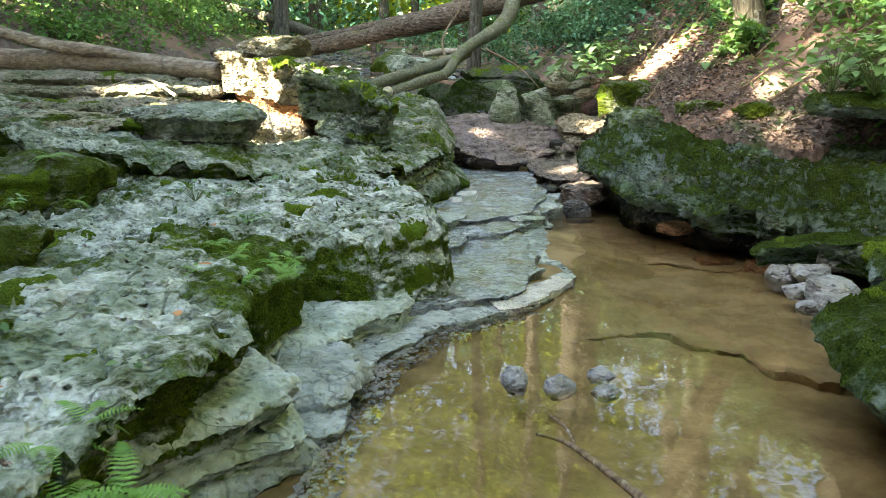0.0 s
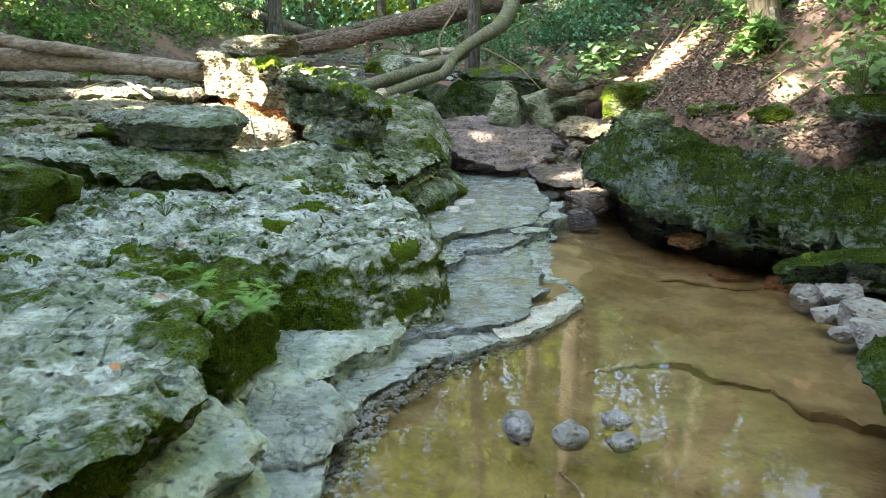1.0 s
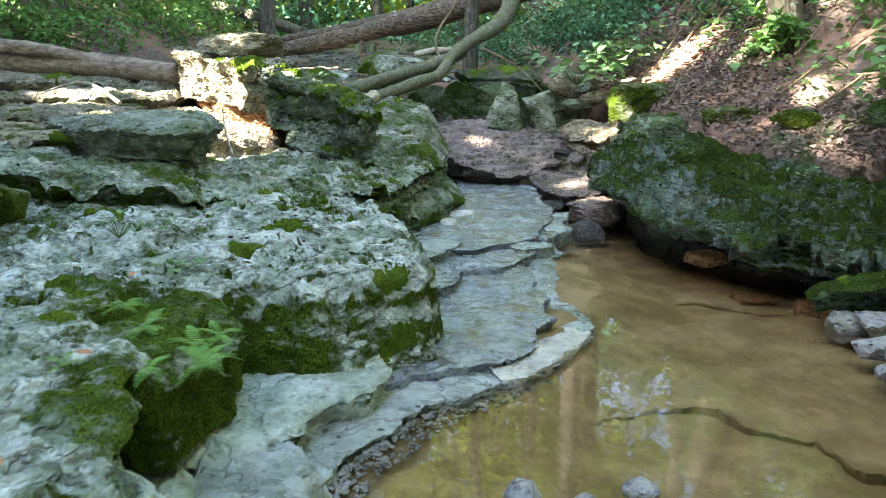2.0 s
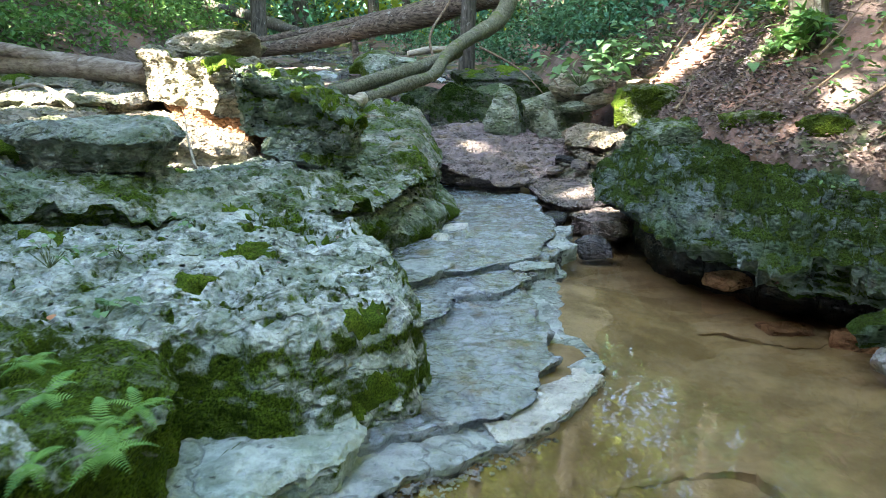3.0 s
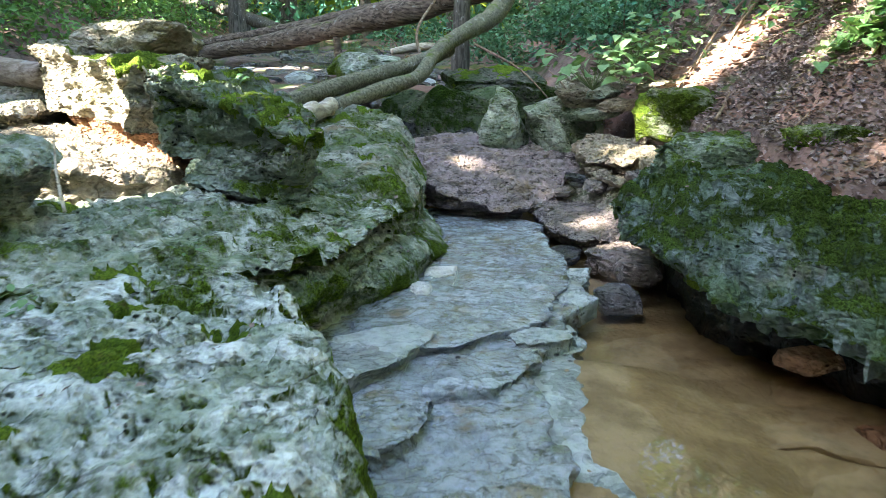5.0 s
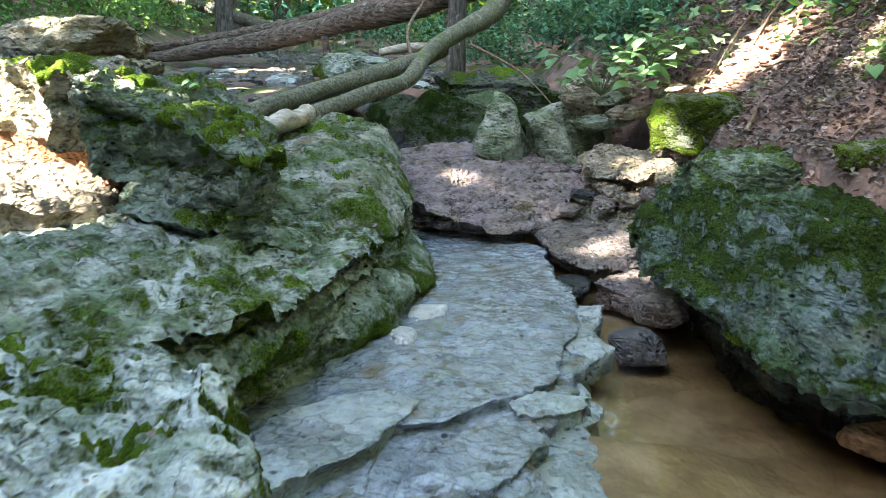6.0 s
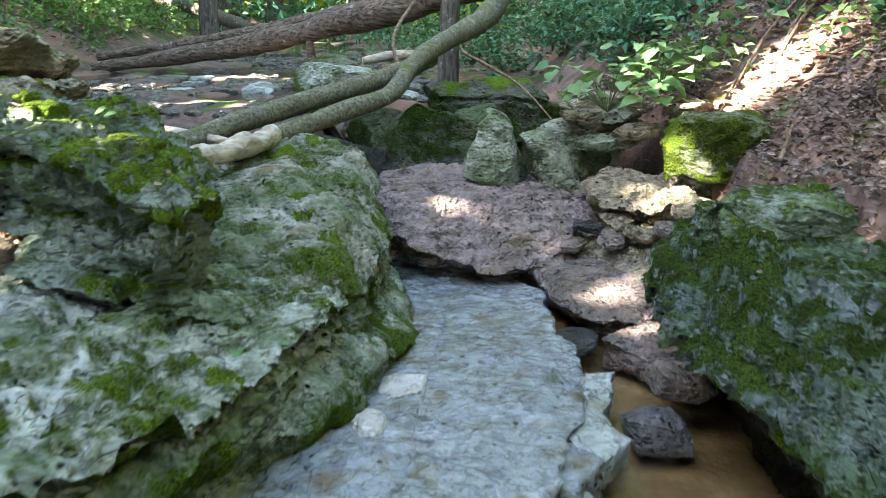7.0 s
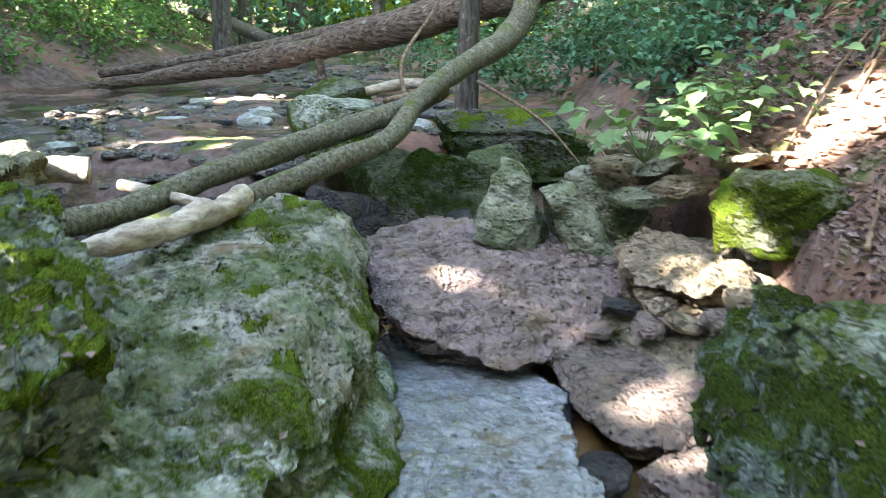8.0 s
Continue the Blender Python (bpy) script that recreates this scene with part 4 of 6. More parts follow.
tagged(ledge("stone_floor", [(-1.12, 6.74), (-1.25, 6.56), (-1.5, 6.44), (-1.9, 6.36), (-2.4, 6.4), (-2.4, 7.3), (-1.6, 7.4), (-1.12, 7.0)], ((-1.9, 6.8), (-1.4, 6.75)), lambda x, y: np.clip(0.69 - 0.30 * (x + 1.15), 0.6, 0.89), 0.55, M_TAN, seed=49, n=300, rings=30, side=12, strata=0.04, setback=0.02, bumps=0.012, pits=0.015, plates=0.03, angular=True),
       "bleached bedrock floor at the foot of the boulder", "rock ledge")
boulder_right = tagged(ledge("split_boulder", [(-1.21, 6.70), (-1.0, 6.64), (-0.78, 6.58), (-0.55, 6.47), (-0.45, 6.42), (-0.38, 6.56), (-0.36, 6.80), (-0.52, 7.10), (-0.80, 7.35), (-1.12, 7.4)],
             ((-0.95, 7.0), (-0.62, 6.8)), terraced(lambda x, y: np.minimum(1.24 - 0.16 * (x + 1.19), 1.21 - 0.36 * (x + 1.19) + 0.10 * (y - 6.55)), 0.05, 7), lambda x, y: 0.80 - 0.28 * (x + 1.19), M_SPLIT, seed=42, n=520, rings=48, side=44, under=0.07, strata=0.17, setback=0.045,
             lip=0.05, drop=0.02, bumps=0.016, pits=0.045, jag=0.05, rough=0.014, angular=True),
       "grey cracked boulder half with a moss-covered sloping top", "boulder")
ledge("base", [(-1.02, 6.74), (-0.80, 6.66), (-0.56, 6.56), (-0.40, 6.52), (-0.30, 6.8), (-0.42, 7.3), (-0.9, 7.4)], ((-0.8, 6.95), (-0.55, 6.9)), lambda x, y: 0.82 - 0.28 * (x + 1.19), 0.50, M_LEDGE_GREEN, seed=46, n=240, rings=10, side=14, under=0.0, setback=0.05,
      parent=boulder_right, label="thin broken bed under the boulder")
tagged(ledge("broken_slab", [(-1.02, 6.60), (-0.80, 6.53), (-0.62, 6.50), (-0.62, 6.72), (-0.95, 6.78)], ((-0.88, 6.65), (-0.74, 6.62)), lambda x, y: 0.735 - 0.22 * (x + 1.0), lambda x, y: 0.655 - 0.20 * (x + 1.0), M_SPLIT, seed=48, n=180, rings=14, side=8, jag=0.02, setback=0.015, under=0.03, plates=0.01, pits=0.01, angular=True),
       "thin broken slab slipped from under the boulder", "rock slab")
tagged(ledge("rock_shoulder", [(-0.75, 7.2), (-0.25, 6.95), (0.02, 7.15), (0.10, 7.6), (0.06, 8.15), (-0.04, 8.75), (-0.45, 8.95), (-0.95, 8.3)],
             ((-0.5, 7.9), (-0.4, 8.4)), lambda x, y: np.minimum(0.53 + 0.15 * (y - 6.5), 0.43 + 0.15 * (y - 6.5) + 0.6 * (0.1 - x)), 0.30, M_SHOULDER, seed=47, n=360, rings=40, side=22, lip=0.2, drop=0.12, bumps=0.03),
       "rough grey-green rock shoulder beneath the log end", "rock ledge")
tagged(ledge("flat_slab", [(-2.20, 5.72), (-1.90, 5.52), (-1.40, 5.40), (-1.22, 5.50), (-1.24, 5.80), (-1.38, 6.15), (-1.9, 6.25), (-2.25, 6.1)],
             ((-1.95, 5.85), (-1.5, 5.8)), plane(0.92, -0.02, 0.03, -1.7, 5.8), 0.71, M_LOOSE, seed=45, n=320, rings=36, side=18, under=0.09, bumps=0.014, pits=0.012, setback=0.02, lip=0.07, angular=True),
       "flat loose limestone slab lying on the ledge", "rock slab")
boulder("moss-covered rock on the pale ledge", "mossy_rock", (-1.78, 2.95, 0.56), (0.55, 0.45, 0.24), M_MOSS, 46, facets=20, rough=0.06)
boulder("mossy mound with small ferns", "mossy_rock", (-2.35, 4.35, 0.58), (1.0, 0.9, 0.40), M_MOSS, 47, facets=20, rough=0.06)
for k, (x0, x1, y0, y1, z) in enumerate(((-4.4, -2.05, 5.55, 6.9, 0.86), (-4.8, -2.2, 6.25, 7.6, 0.95), (-5.2, -2.0, 6.8, 8.3, 1.03), (-5.4, -1.7, 7.3, 9.2, 1.12))):
    w = 0.12 * (k % 2)
    tagged(ledge("rock_terrace", [(x1, y0 + 0.1), (x1 + 0.15, (y0 + y1) / 2), (x1 - 0.1, y1), ((x0 + x1) / 2, y1 + 0.2), (x0, y1), (x0 - 0.3, y0 + 0.4), ((2 * x0 + x1) / 3, y0 - w), ((x0 + x1) / 2, y0 + 0.12), ((x0 + 2 * x1) / 3, y0 + w)],
                 ((x0 + 0.8, (y0 + y1) / 2), (x1 - 0.6, (y0 + y1) / 2)), z, 0.55, M_TERRACE if k else M_BOULDER, seed=50 + k, n=420, rings=30, side=22, strata=0.055, setback=0.08, under=0.08),
           "thin-bedded stone terrace stepping up the bank", "rock ledge", "stone terraces")

# the middle slab and the stones about it
def slab_top(x, y):
    front = np.interp(x, [-0.1, 0.1, 0.62, 1.0, 1.27], [9.05, 8.68, 8.40, 8.68, 9.0])
    rim = np.interp(x, [-0.1, 0.18, 0.62, 0.95, 1.27], [0.47, 0.36, 0.22, 0.26, 0.44])
    return np.minimum(0.55 + 0.09 * (y - 9.0), rim + 0.62 * np.maximum(y - front, 0))


tagged(ledge("fallen_slab", [(0.62, 8.40), (0.85, 8.47), (1.02, 8.68), (1.27, 9.0), (1.25, 9.4), (0.9, 9.75), (0.3, 9.75), (-0.06, 9.4), (-0.08, 9.05), (0.10, 8.68), (0.34, 8.47)],
             ((0.42, 9.15), (0.8, 9.15)), terraced(slab_top, 0.05, 8, 0.6), lambda x, y: np.interp(x, [0.0, 0.5, 0.75, 1.2], [0.16, 0.10, 0.10, 0.20]), M_SLAB, seed=61, n=560, rings=60, side=24, under=0.13, strata=0.05, setback=0.05, plates=0.025, lip=0.03, drop=0.02, bumps=0.008, pits=0.010, jag=0.04, rough=0.008, angular=True),
       "broad purple-brown slab wedged across the stream", "rock slab")
boulder("upright pointed grey stone standing on the slab", "pointed_stone", (0.71, 9.30, 0.73), (0.42, 0.34, 0.46), M_GREY, 62, turn=(0, 4, 20), point=0.62, boxy=0.35, facets=9, rough=0.055)
boulder("narrow mossy stone leaning beside the pointed one", "leaning_stone", (1.06, 9.26, 0.66), (0.20, 0.24, 0.46), M_GREY, 63, turn=(0, -26, 10), boxy=0.4, facets=9, rough=0.06)
boulder("grey slab leaning behind the stones", "leaning_stone", (1.30, 9.75, 0.70), (0.34, 0.5, 0.50), M_GREY, 64, turn=(10, -25, 0))
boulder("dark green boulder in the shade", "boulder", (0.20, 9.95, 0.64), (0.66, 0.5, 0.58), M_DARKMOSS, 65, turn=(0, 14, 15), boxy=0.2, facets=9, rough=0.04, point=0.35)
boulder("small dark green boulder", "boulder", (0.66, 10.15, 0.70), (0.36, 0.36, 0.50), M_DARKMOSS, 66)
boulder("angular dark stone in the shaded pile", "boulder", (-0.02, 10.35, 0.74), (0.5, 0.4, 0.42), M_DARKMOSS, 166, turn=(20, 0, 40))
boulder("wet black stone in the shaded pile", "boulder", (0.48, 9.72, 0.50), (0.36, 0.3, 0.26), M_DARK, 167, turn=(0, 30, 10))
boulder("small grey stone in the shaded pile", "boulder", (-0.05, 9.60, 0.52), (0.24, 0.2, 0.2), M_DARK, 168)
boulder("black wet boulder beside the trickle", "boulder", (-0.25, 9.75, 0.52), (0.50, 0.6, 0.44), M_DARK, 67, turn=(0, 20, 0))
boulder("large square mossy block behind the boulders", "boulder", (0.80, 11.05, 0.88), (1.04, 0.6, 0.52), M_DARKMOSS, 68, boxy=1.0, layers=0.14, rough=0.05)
boulder("grey-green upright block by the creek", "boulder", (-0.42, 10.55, 1.06), (0.62, 0.5, 0.42), M_LEDGE_GREEN, 69, boxy=0.9, facets=8)
boulder("round mossy rock in the creek", "boulder", (-0.72, 12.8, 1.15), (0.55, 0.5, 0.36), M_MOSS, 70)
boulder("bright moss-topped boulder on the bank", "mossy_boulder", (1.96, 8.62, 0.84), (0.74, 0.46, 0.34), M_MOSS, 71, turn=(0, 0, -32), boxy=0.45, facets=12, rough=0.08)
tagged(ledge("rubble_bank", [(1.02, 8.78), (1.14, 8.48), (1.40, 8.20), (1.66, 8.08), (1.95, 8.25), (2.05, 9.0), (1.5, 9.6), (1.08, 9.3)], ((1.4, 8.8), (1.65, 8.7)), terraced(lambda x, y: np.minimum(0.20 + 0.42 * (x - 1.05) + 0.30 * (y - 8.5), 0.62), 0.05, 14, 0.7), -0.1, M_TERRACE, seed=71, n=320, rings=34, side=20, strata=0.05, setback=0.04, lip=0.06, drop=0.05, bumps=0.02, pits=0.02, plates=0.03, angular=True),
       "brown stony rubble slope beside the slab", "rock ledge")
tagged(ledge("sunlit_stone", [(1.18, 8.92), (1.26, 8.66), (1.46, 8.47), (1.66, 8.42), (1.78, 8.55), (1.74, 8.95), (1.40, 9.25)], ((1.42, 8.8), (1.55, 8.75)), terraced(plane(0.63, 0.14, 0.14, 1.45, 8.75), 0.05, 12), 0.36, M_TAN, seed=72, n=320, rings=34, side=22, strata=0.06, setback=0.05, under=0.08, lip=0.06, drop=0.04, bumps=0.014, pits=0.02, plates=0.03, angular=True),
       "pale layered tan rock in a patch of sun", "boulder")
for c, s, seed, m in (((1.64, 8.36, 0.52), (0.16, 0.14, 0.12), 73, M_TAN), ((1.30, 8.50, 0.36), (0.22, 0.16, 0.07), 173, M_PINK), ((1.42, 8.40, 0.40), (0.2, 0.18, 0.07), 174, M_TAN), ((1.20, 8.70, 0.38), (0.2, 0.15, 0.07), 175, M_DARK), ((1.36, 8.60, 0.42), (0.18, 0.14, 0.06), 176, M_TAN), ((1.10, 8.62, 0.30), (0.16, 0.14, 0.06), 177, M_PINK), ((1.52, 8.28, 0.45), (0.16, 0.14, 0.08), 178, M_PINK)):
    boulder("small flat stone in the rubble beside the slab", "rubble_stone", c, s, m, seed, group="rubble beside the slab", category="stone", level=4, boxy=0.9, turn=(0, -10, seed * 37 % 180))
for c, s, seed, m in (((1.42, 9.32, 0.80), (0.42, 0.3, 0.10), 179, M_GREY), ((1.62, 9.24, 0.88), (0.36, 0.3, 0.09), 180, M_TAN), ((1.86, 9.15, 1.02), (0.3, 0.24, 0.08), 181, M_TAN), ((1.50, 9.45, 0.95), (0.4, 0.26, 0.10), 182, M_GREY)):
    boulder("flat bedded stone stepping up the bank", "flat_stone", c, s, m, seed, category="stone", level=4, boxy=1.0, turn=(3, -6, seed * 23 % 50), layers=0.05)
boulder("flat brown stone on the bank", "flat_stone", (1.45, 9.55, 0.88), (0.6, 0.35, 0.16), M_TAN, 74, turn=(5, 10, 20), layers=0.06)
boulder("flat layered stone on the bank", "flat_stone", (1.62, 10.1, 0.98), (0.7, 0.4, 0.18), M_BOULDER, 75, turn=(5, 5, -10), layers=0.06)
boulder("mossy flat rock on the sloping ledge", "flat_stone", (1.74, 7.22, 0.73), (0.66, 0.44, 0.17), M_SPLIT, 76, turn=(0, -5, -12), layers=0.07, rough=0.09, facets=9)
boulder("small mossy rock at the foot of the slope", "flat_stone", (2.10, 6.80, 0.84), (0.40, 0.30, 0.17), M_MOSS, 77, rough=0.10, facets=18)
boulder("sandy mossy rock at the foot of the slope", "flat_stone", (2.42, 6.40, 0.86), (0.36, 0.28, 0.16), M_MOSS, 78, rough=0.10, facets=18)

# the stepped stones between slab and ledge
tagged(ledge("stream_rock", [(0.82, 8.50), (0.94, 8.08), (1.05, 7.82), (1.33, 7.80), (1.55, 8.05), (1.52, 8.5), (1.3, 8.75), (0.98, 8.72)], ((1.15, 8.2), (1.3, 8.4)), plane(0.20, 0.05, 0.05, 1.1, 7.95), 0.03, M_PINK, seed=81,
             n=320, rings=36, side=16, under=0.06, bumps=0.010, pits=0.006, plates=0.03, lip=0.1, drop=0.06), "wet pinkish rock with a sunlit streak beside the slab", "rock ledge")
tagged(ledge("stream_rock", [(1.10, 7.66), (1.22, 7.45), (1.40, 7.28), (1.55, 7.6), (1.35, 7.86)], ((1.28, 7.6), (1.35, 7.6)), 0.125, -0.05, M_PINK, seed=82, n=200, rings=20, side=12, bumps=0.014, pits=0.01, plates=0.02), "low wet pinkish rock in the shade of the ledge", "rock ledge")
tagged(ledge("stream_rock", [(-0.03, 7.80), (0.10, 7.76), (0.20, 7.98), (0.19, 8.42), (0.04, 8.6), (-0.1, 8.3)], ((0.05, 8.05), (0.06, 8.35)), 0.20, -0.05, M_LEDGE, seed=83, n=200, rings=20, side=14, bumps=0.014, pits=0.01, plates=0.02), "pale cracked stone between slab and ledge", "rock ledge")
tagged(ledge("stream_rock", [(0.52, 8.42), (0.72, 8.40), (0.86, 8.5), (0.8, 8.7), (0.5, 8.7)], ((0.62, 8.55), (0.72, 8.55)), 0.075, -0.05, M_SHELF, seed=84, n=160, rings=14, side=10, bumps=0.01, pits=0.01, plates=0.01), "thin wet stone under the slab", "rock ledge")
chain = (((1.12, 6.84, 0.02), (0.24, 0.22, 0.17), M_GRAVEL, 86), ((1.30, 7.15, 0.08), (0.26, 0.3, 0.16), M_PINK, 87), 
         ((0.98, 7.72, 0.04), (0.2, 0.3, 0.12), M_DARK, 90), ((0.20, 7.05, 0.08), (0.2, 0.26, 0.1), M_PALE, 92), ((0.1, 6.72, 0.09), (0.16, 0.2, 0.1), M_PALE, 93), ((1.08, 8.78, 0.24), (0.2, 0.16, 0.14), M_PINK, 94), ((1.36, 8.72, 0.42), (0.2, 0.16, 0.12), M_TAN, 96))
for c, s, m, seed in chain:
    boulder("wet angular stone beside the stream shelf", "stream_stone", c, s, m, seed, group="stones along the stream", category="stone", level=4, boxy=0.9)
boulder("red-brown stone under the mossy ledge", "stream_stone", (1.67, 5.84, 0.07), (0.26, 0.15, 0.10), M_ORANGE, 95, category="stone", level=4)
for c, s, seed in (((1.86, 5.44, -0.085), (0.30, 0.20, 0.08), 196), ((2.12, 5.24, -0.07), (0.34, 0.2, 0.10), 197)):
    boulder("rusty stone lying in the water under the ledge", "stream_stone", c, s, M_ORANGE, seed, group="rusty stones under the ledge", category="stone", level=4, boxy=0.8)

# loose stones at the right shore and in the pool
for c, s, seed in (((1.99, 4.72, 0.02), (0.16, 0.14, 0.12), 101), ((2.12, 4.60, 0.04), (0.2, 0.16, 0.12), 102), ((1.98, 4.40, 0.0), (0.16, 0.12, 0.09), 103), ((2.06, 4.16, 0.05), (0.28, 0.24, 0.20), 104),
                   ((1.90, 4.12, 0.0), (0.14, 0.12, 0.08), 105), ((2.00, 3.86, 0.05), (0.30, 0.26, 0.18), 106), ((1.90, 3.62, 0.04), (0.22, 0.2, 0.16), 107), ((2.16, 3.72, 0.12), (0.34, 0.3, 0.24), 108), ((2.3, 4.75, 0.1), (0.2, 0.2, 0.16), 109)):
    boulder("loose angular grey stone at the pool's edge", "shore_stone", c, s, M_PEBBLE, seed, group="stones at the pool's edge", category="stone", level=4, boxy=0.8, facets=10)
for c, s, seed in (((0.29, 3.13, 0.0), (0.12, 0.19, 0.11), 111), ((0.46, 3.08, -0.01), (0.14, 0.15, 0.10), 112), ((0.65, 3.20, -0.005), (0.13, 0.11, 0.07), 113), ((0.64, 3.04, -0.012), (0.12, 0.10, 0.07), 114)):
    boulder("smooth grey cobble in the shallow pool", "cobble", c, s, M_PEBBLE, seed, group="cobbles in the pool", category="stone", level=4, boxy=0.1, facets=70, rough=0.012)

# ---- logs ----
def log(name, label, parts):
    """A fallen log: its main stem with limbs as parts."""
    (first, pts, radii, mat, seed, kw), *rest = parts
    main = tube(name, pts, radii, mat, seed, **kw)
    tagged(main, label, "log")
    for pname, p, r, m, s, k in rest:
        tube(pname, p, r, m, s, parent=main, **k)
    return main


log("fallen_log", "crooked grey-green fallen trunk leaning over the boulders", [
    ("stem", [(-0.55, 8.75, 0.89), (-0.19, 9.2, 1.01), (0.04, 9.6, 1.08), (0.17, 10.2, 1.25), (0.37, 10.8, 1.41), (0.76, 11.8, 1.63), (0.94, 12.2, 1.84), (1.05, 12.5, 2.2)], [0.052, 0.056, 0.06, 0.068, 0.08, 0.10, 0.11, 0.10], M_GREYLOG, 1, {}),
    ("broken_end", [(-1.06, 7.80, 0.83), (-0.84, 8.05, 0.85), (-0.66, 8.36, 0.87), (-0.56, 8.72, 0.895)], [0.018, 0.05, 0.058, 0.055], M_PALEWOOD, 2, dict(label="bleached splintered end", gnarl=0.35))])
log("fallen_log", "straight grey-green log lying behind the crooked one", [
    ("stem", [(-1.55, 8.1, 0.80), (-1.14, 8.8, 0.83), (-0.87, 9.2, 0.93), (-0.41, 9.8, 1.06), (0.09, 10.3, 1.21), (0.3, 10.7, 1.3)], [0.065, 0.068, 0.068, 0.07, 0.07, 0.06], M_GREYLOG, 4, {})])
log("big_fallen_log", "long brown rotting trunk fallen across the creek", [
    ("stem", [(-4.2, 15.4, 1.16), (-2.27, 15.0, 1.41), (-0.3, 14.2, 1.80), (0.55, 13.8, 1.98), (1.4, 13.3, 2.2), (2.4, 12.8, 2.6)], [0.07, 0.11, 0.15, 0.16, 0.16, 0.16], M_BROWNLOG, 5, dict(gnarl=0.22, along=140)),
    ("stub", [(-1.2, 14.55, 1.5), (-1.15, 14.5, 1.05)], [0.05, 0.06], M_BROWNLOG, 6, dict(along=12))])
log("big_fallen_log", "second mossy brown trunk fallen beside it", [
    ("stem", [(-4.32, 15.9, 1.30), (-2.45, 15.4, 1.54), (-0.98, 14.8, 1.80), (0.01, 14.4, 2.0), (1.0, 14.0, 2.3)], [0.05, 0.08, 0.09, 0.10, 0.10], M_BROWNLOG, 7, dict(gnarl=0.2, along=120))])
log("fallen_log", "thick pale brown log lying on the stone terrace", [
    ("stem", [(-1.92, 7.35, 1.14), (-2.77, 7.8, 1.20), (-3.62, 8.2, 1.22), (-4.9, 8.8, 1.25), (-6.2, 9.3, 1.3)], [0.075, 0.10, 0.11, 0.115, 0.12], M_GREYWOOD, 8, dict(gnarl=0.1)),
    ("limb", [(-2.7, 7.72, 1.24), (-3.2, 7.9, 1.32), (-3.72, 8.1, 1.37), (-4.5, 8.3, 1.55)], [0.04, 0.055, 0.06, 0.06], M_GREYWOOD, 9, {})])
log("leaning_log", "thin dark log slanting over the far creek", [
    ("stem", [(-7.4, 24.6, 2.95), (-6.53, 24.0, 2.72), (-4.35, 22.0, 2.16), (-2.99, 20.0, 1.75)], [0.12, 0.12, 0.13, 0.13], M_TRUNK, 10, {})])
log("driftwood", "short bleached log lying by the creek in the sun", [
    ("stem", [(-2.35, 8.75, 0.98), (-1.9, 8.95, 0.99), (-1.45, 9.1, 0.97)], [0.07, 0.085, 0.07], M_PALEWOOD, 11, dict(gnarl=0.3))])
log("driftwood", "small grey branch tucked under the logs", [
    ("stem", [(-1.3, 9.1, 0.90), (-0.7, 8.8, 0.82), (-0.45, 8.6, 0.75)], [0.03, 0.03, 0.03], M_PALEWOOD, 12, dict(along=30, around=10))])
log("driftwood", "heap of bleached driftwood on the block", [
    ("stem", [(-0.25, 11.0, 1.28), (0.05, 11.1, 1.33), (0.30, 11.0, 1.32)], [0.035, 0.045, 0.03], M_PALEWOOD, 13, dict(along=24, around=10)),
    ("branch", [(-0.1, 10.8, 1.22), (0.3, 11.2, 1.30)], [0.025, 0.02], M_TWIG, 14, dict(along=16, around=8)),
    ("branch", [(0.05, 10.9, 1.2), (0.0, 11.2, 1.5), (0.25, 11.7, 1.95), (0.3, 12, 2.4)], [0.016, 0.014, 0.012, 0.008], M_TWIG, 15, dict(along=30, around=8))])
log("sunken_branch", "thin forked branch lying in the pool", [
    ("stem", [(0.34, 2.75, -0.05), (0.42, 2.55, 0.012), (0.52, 2.35, 0.01), (0.66, 2.05, 0.0), (0.8, 1.8, -0.05)], [0.006, 0.010, 0.014, 0.016, 0.014], M_TWIG, 16, dict(around=8, along=40)),
    ("twig", [(0.44, 2.5, 0.012), (0.43, 2.66, 0.014), (0.39, 2.8, 0.0)], [0.008, 0.006, 0.004], M_TWIG, 17, dict(around=8, along=16))])


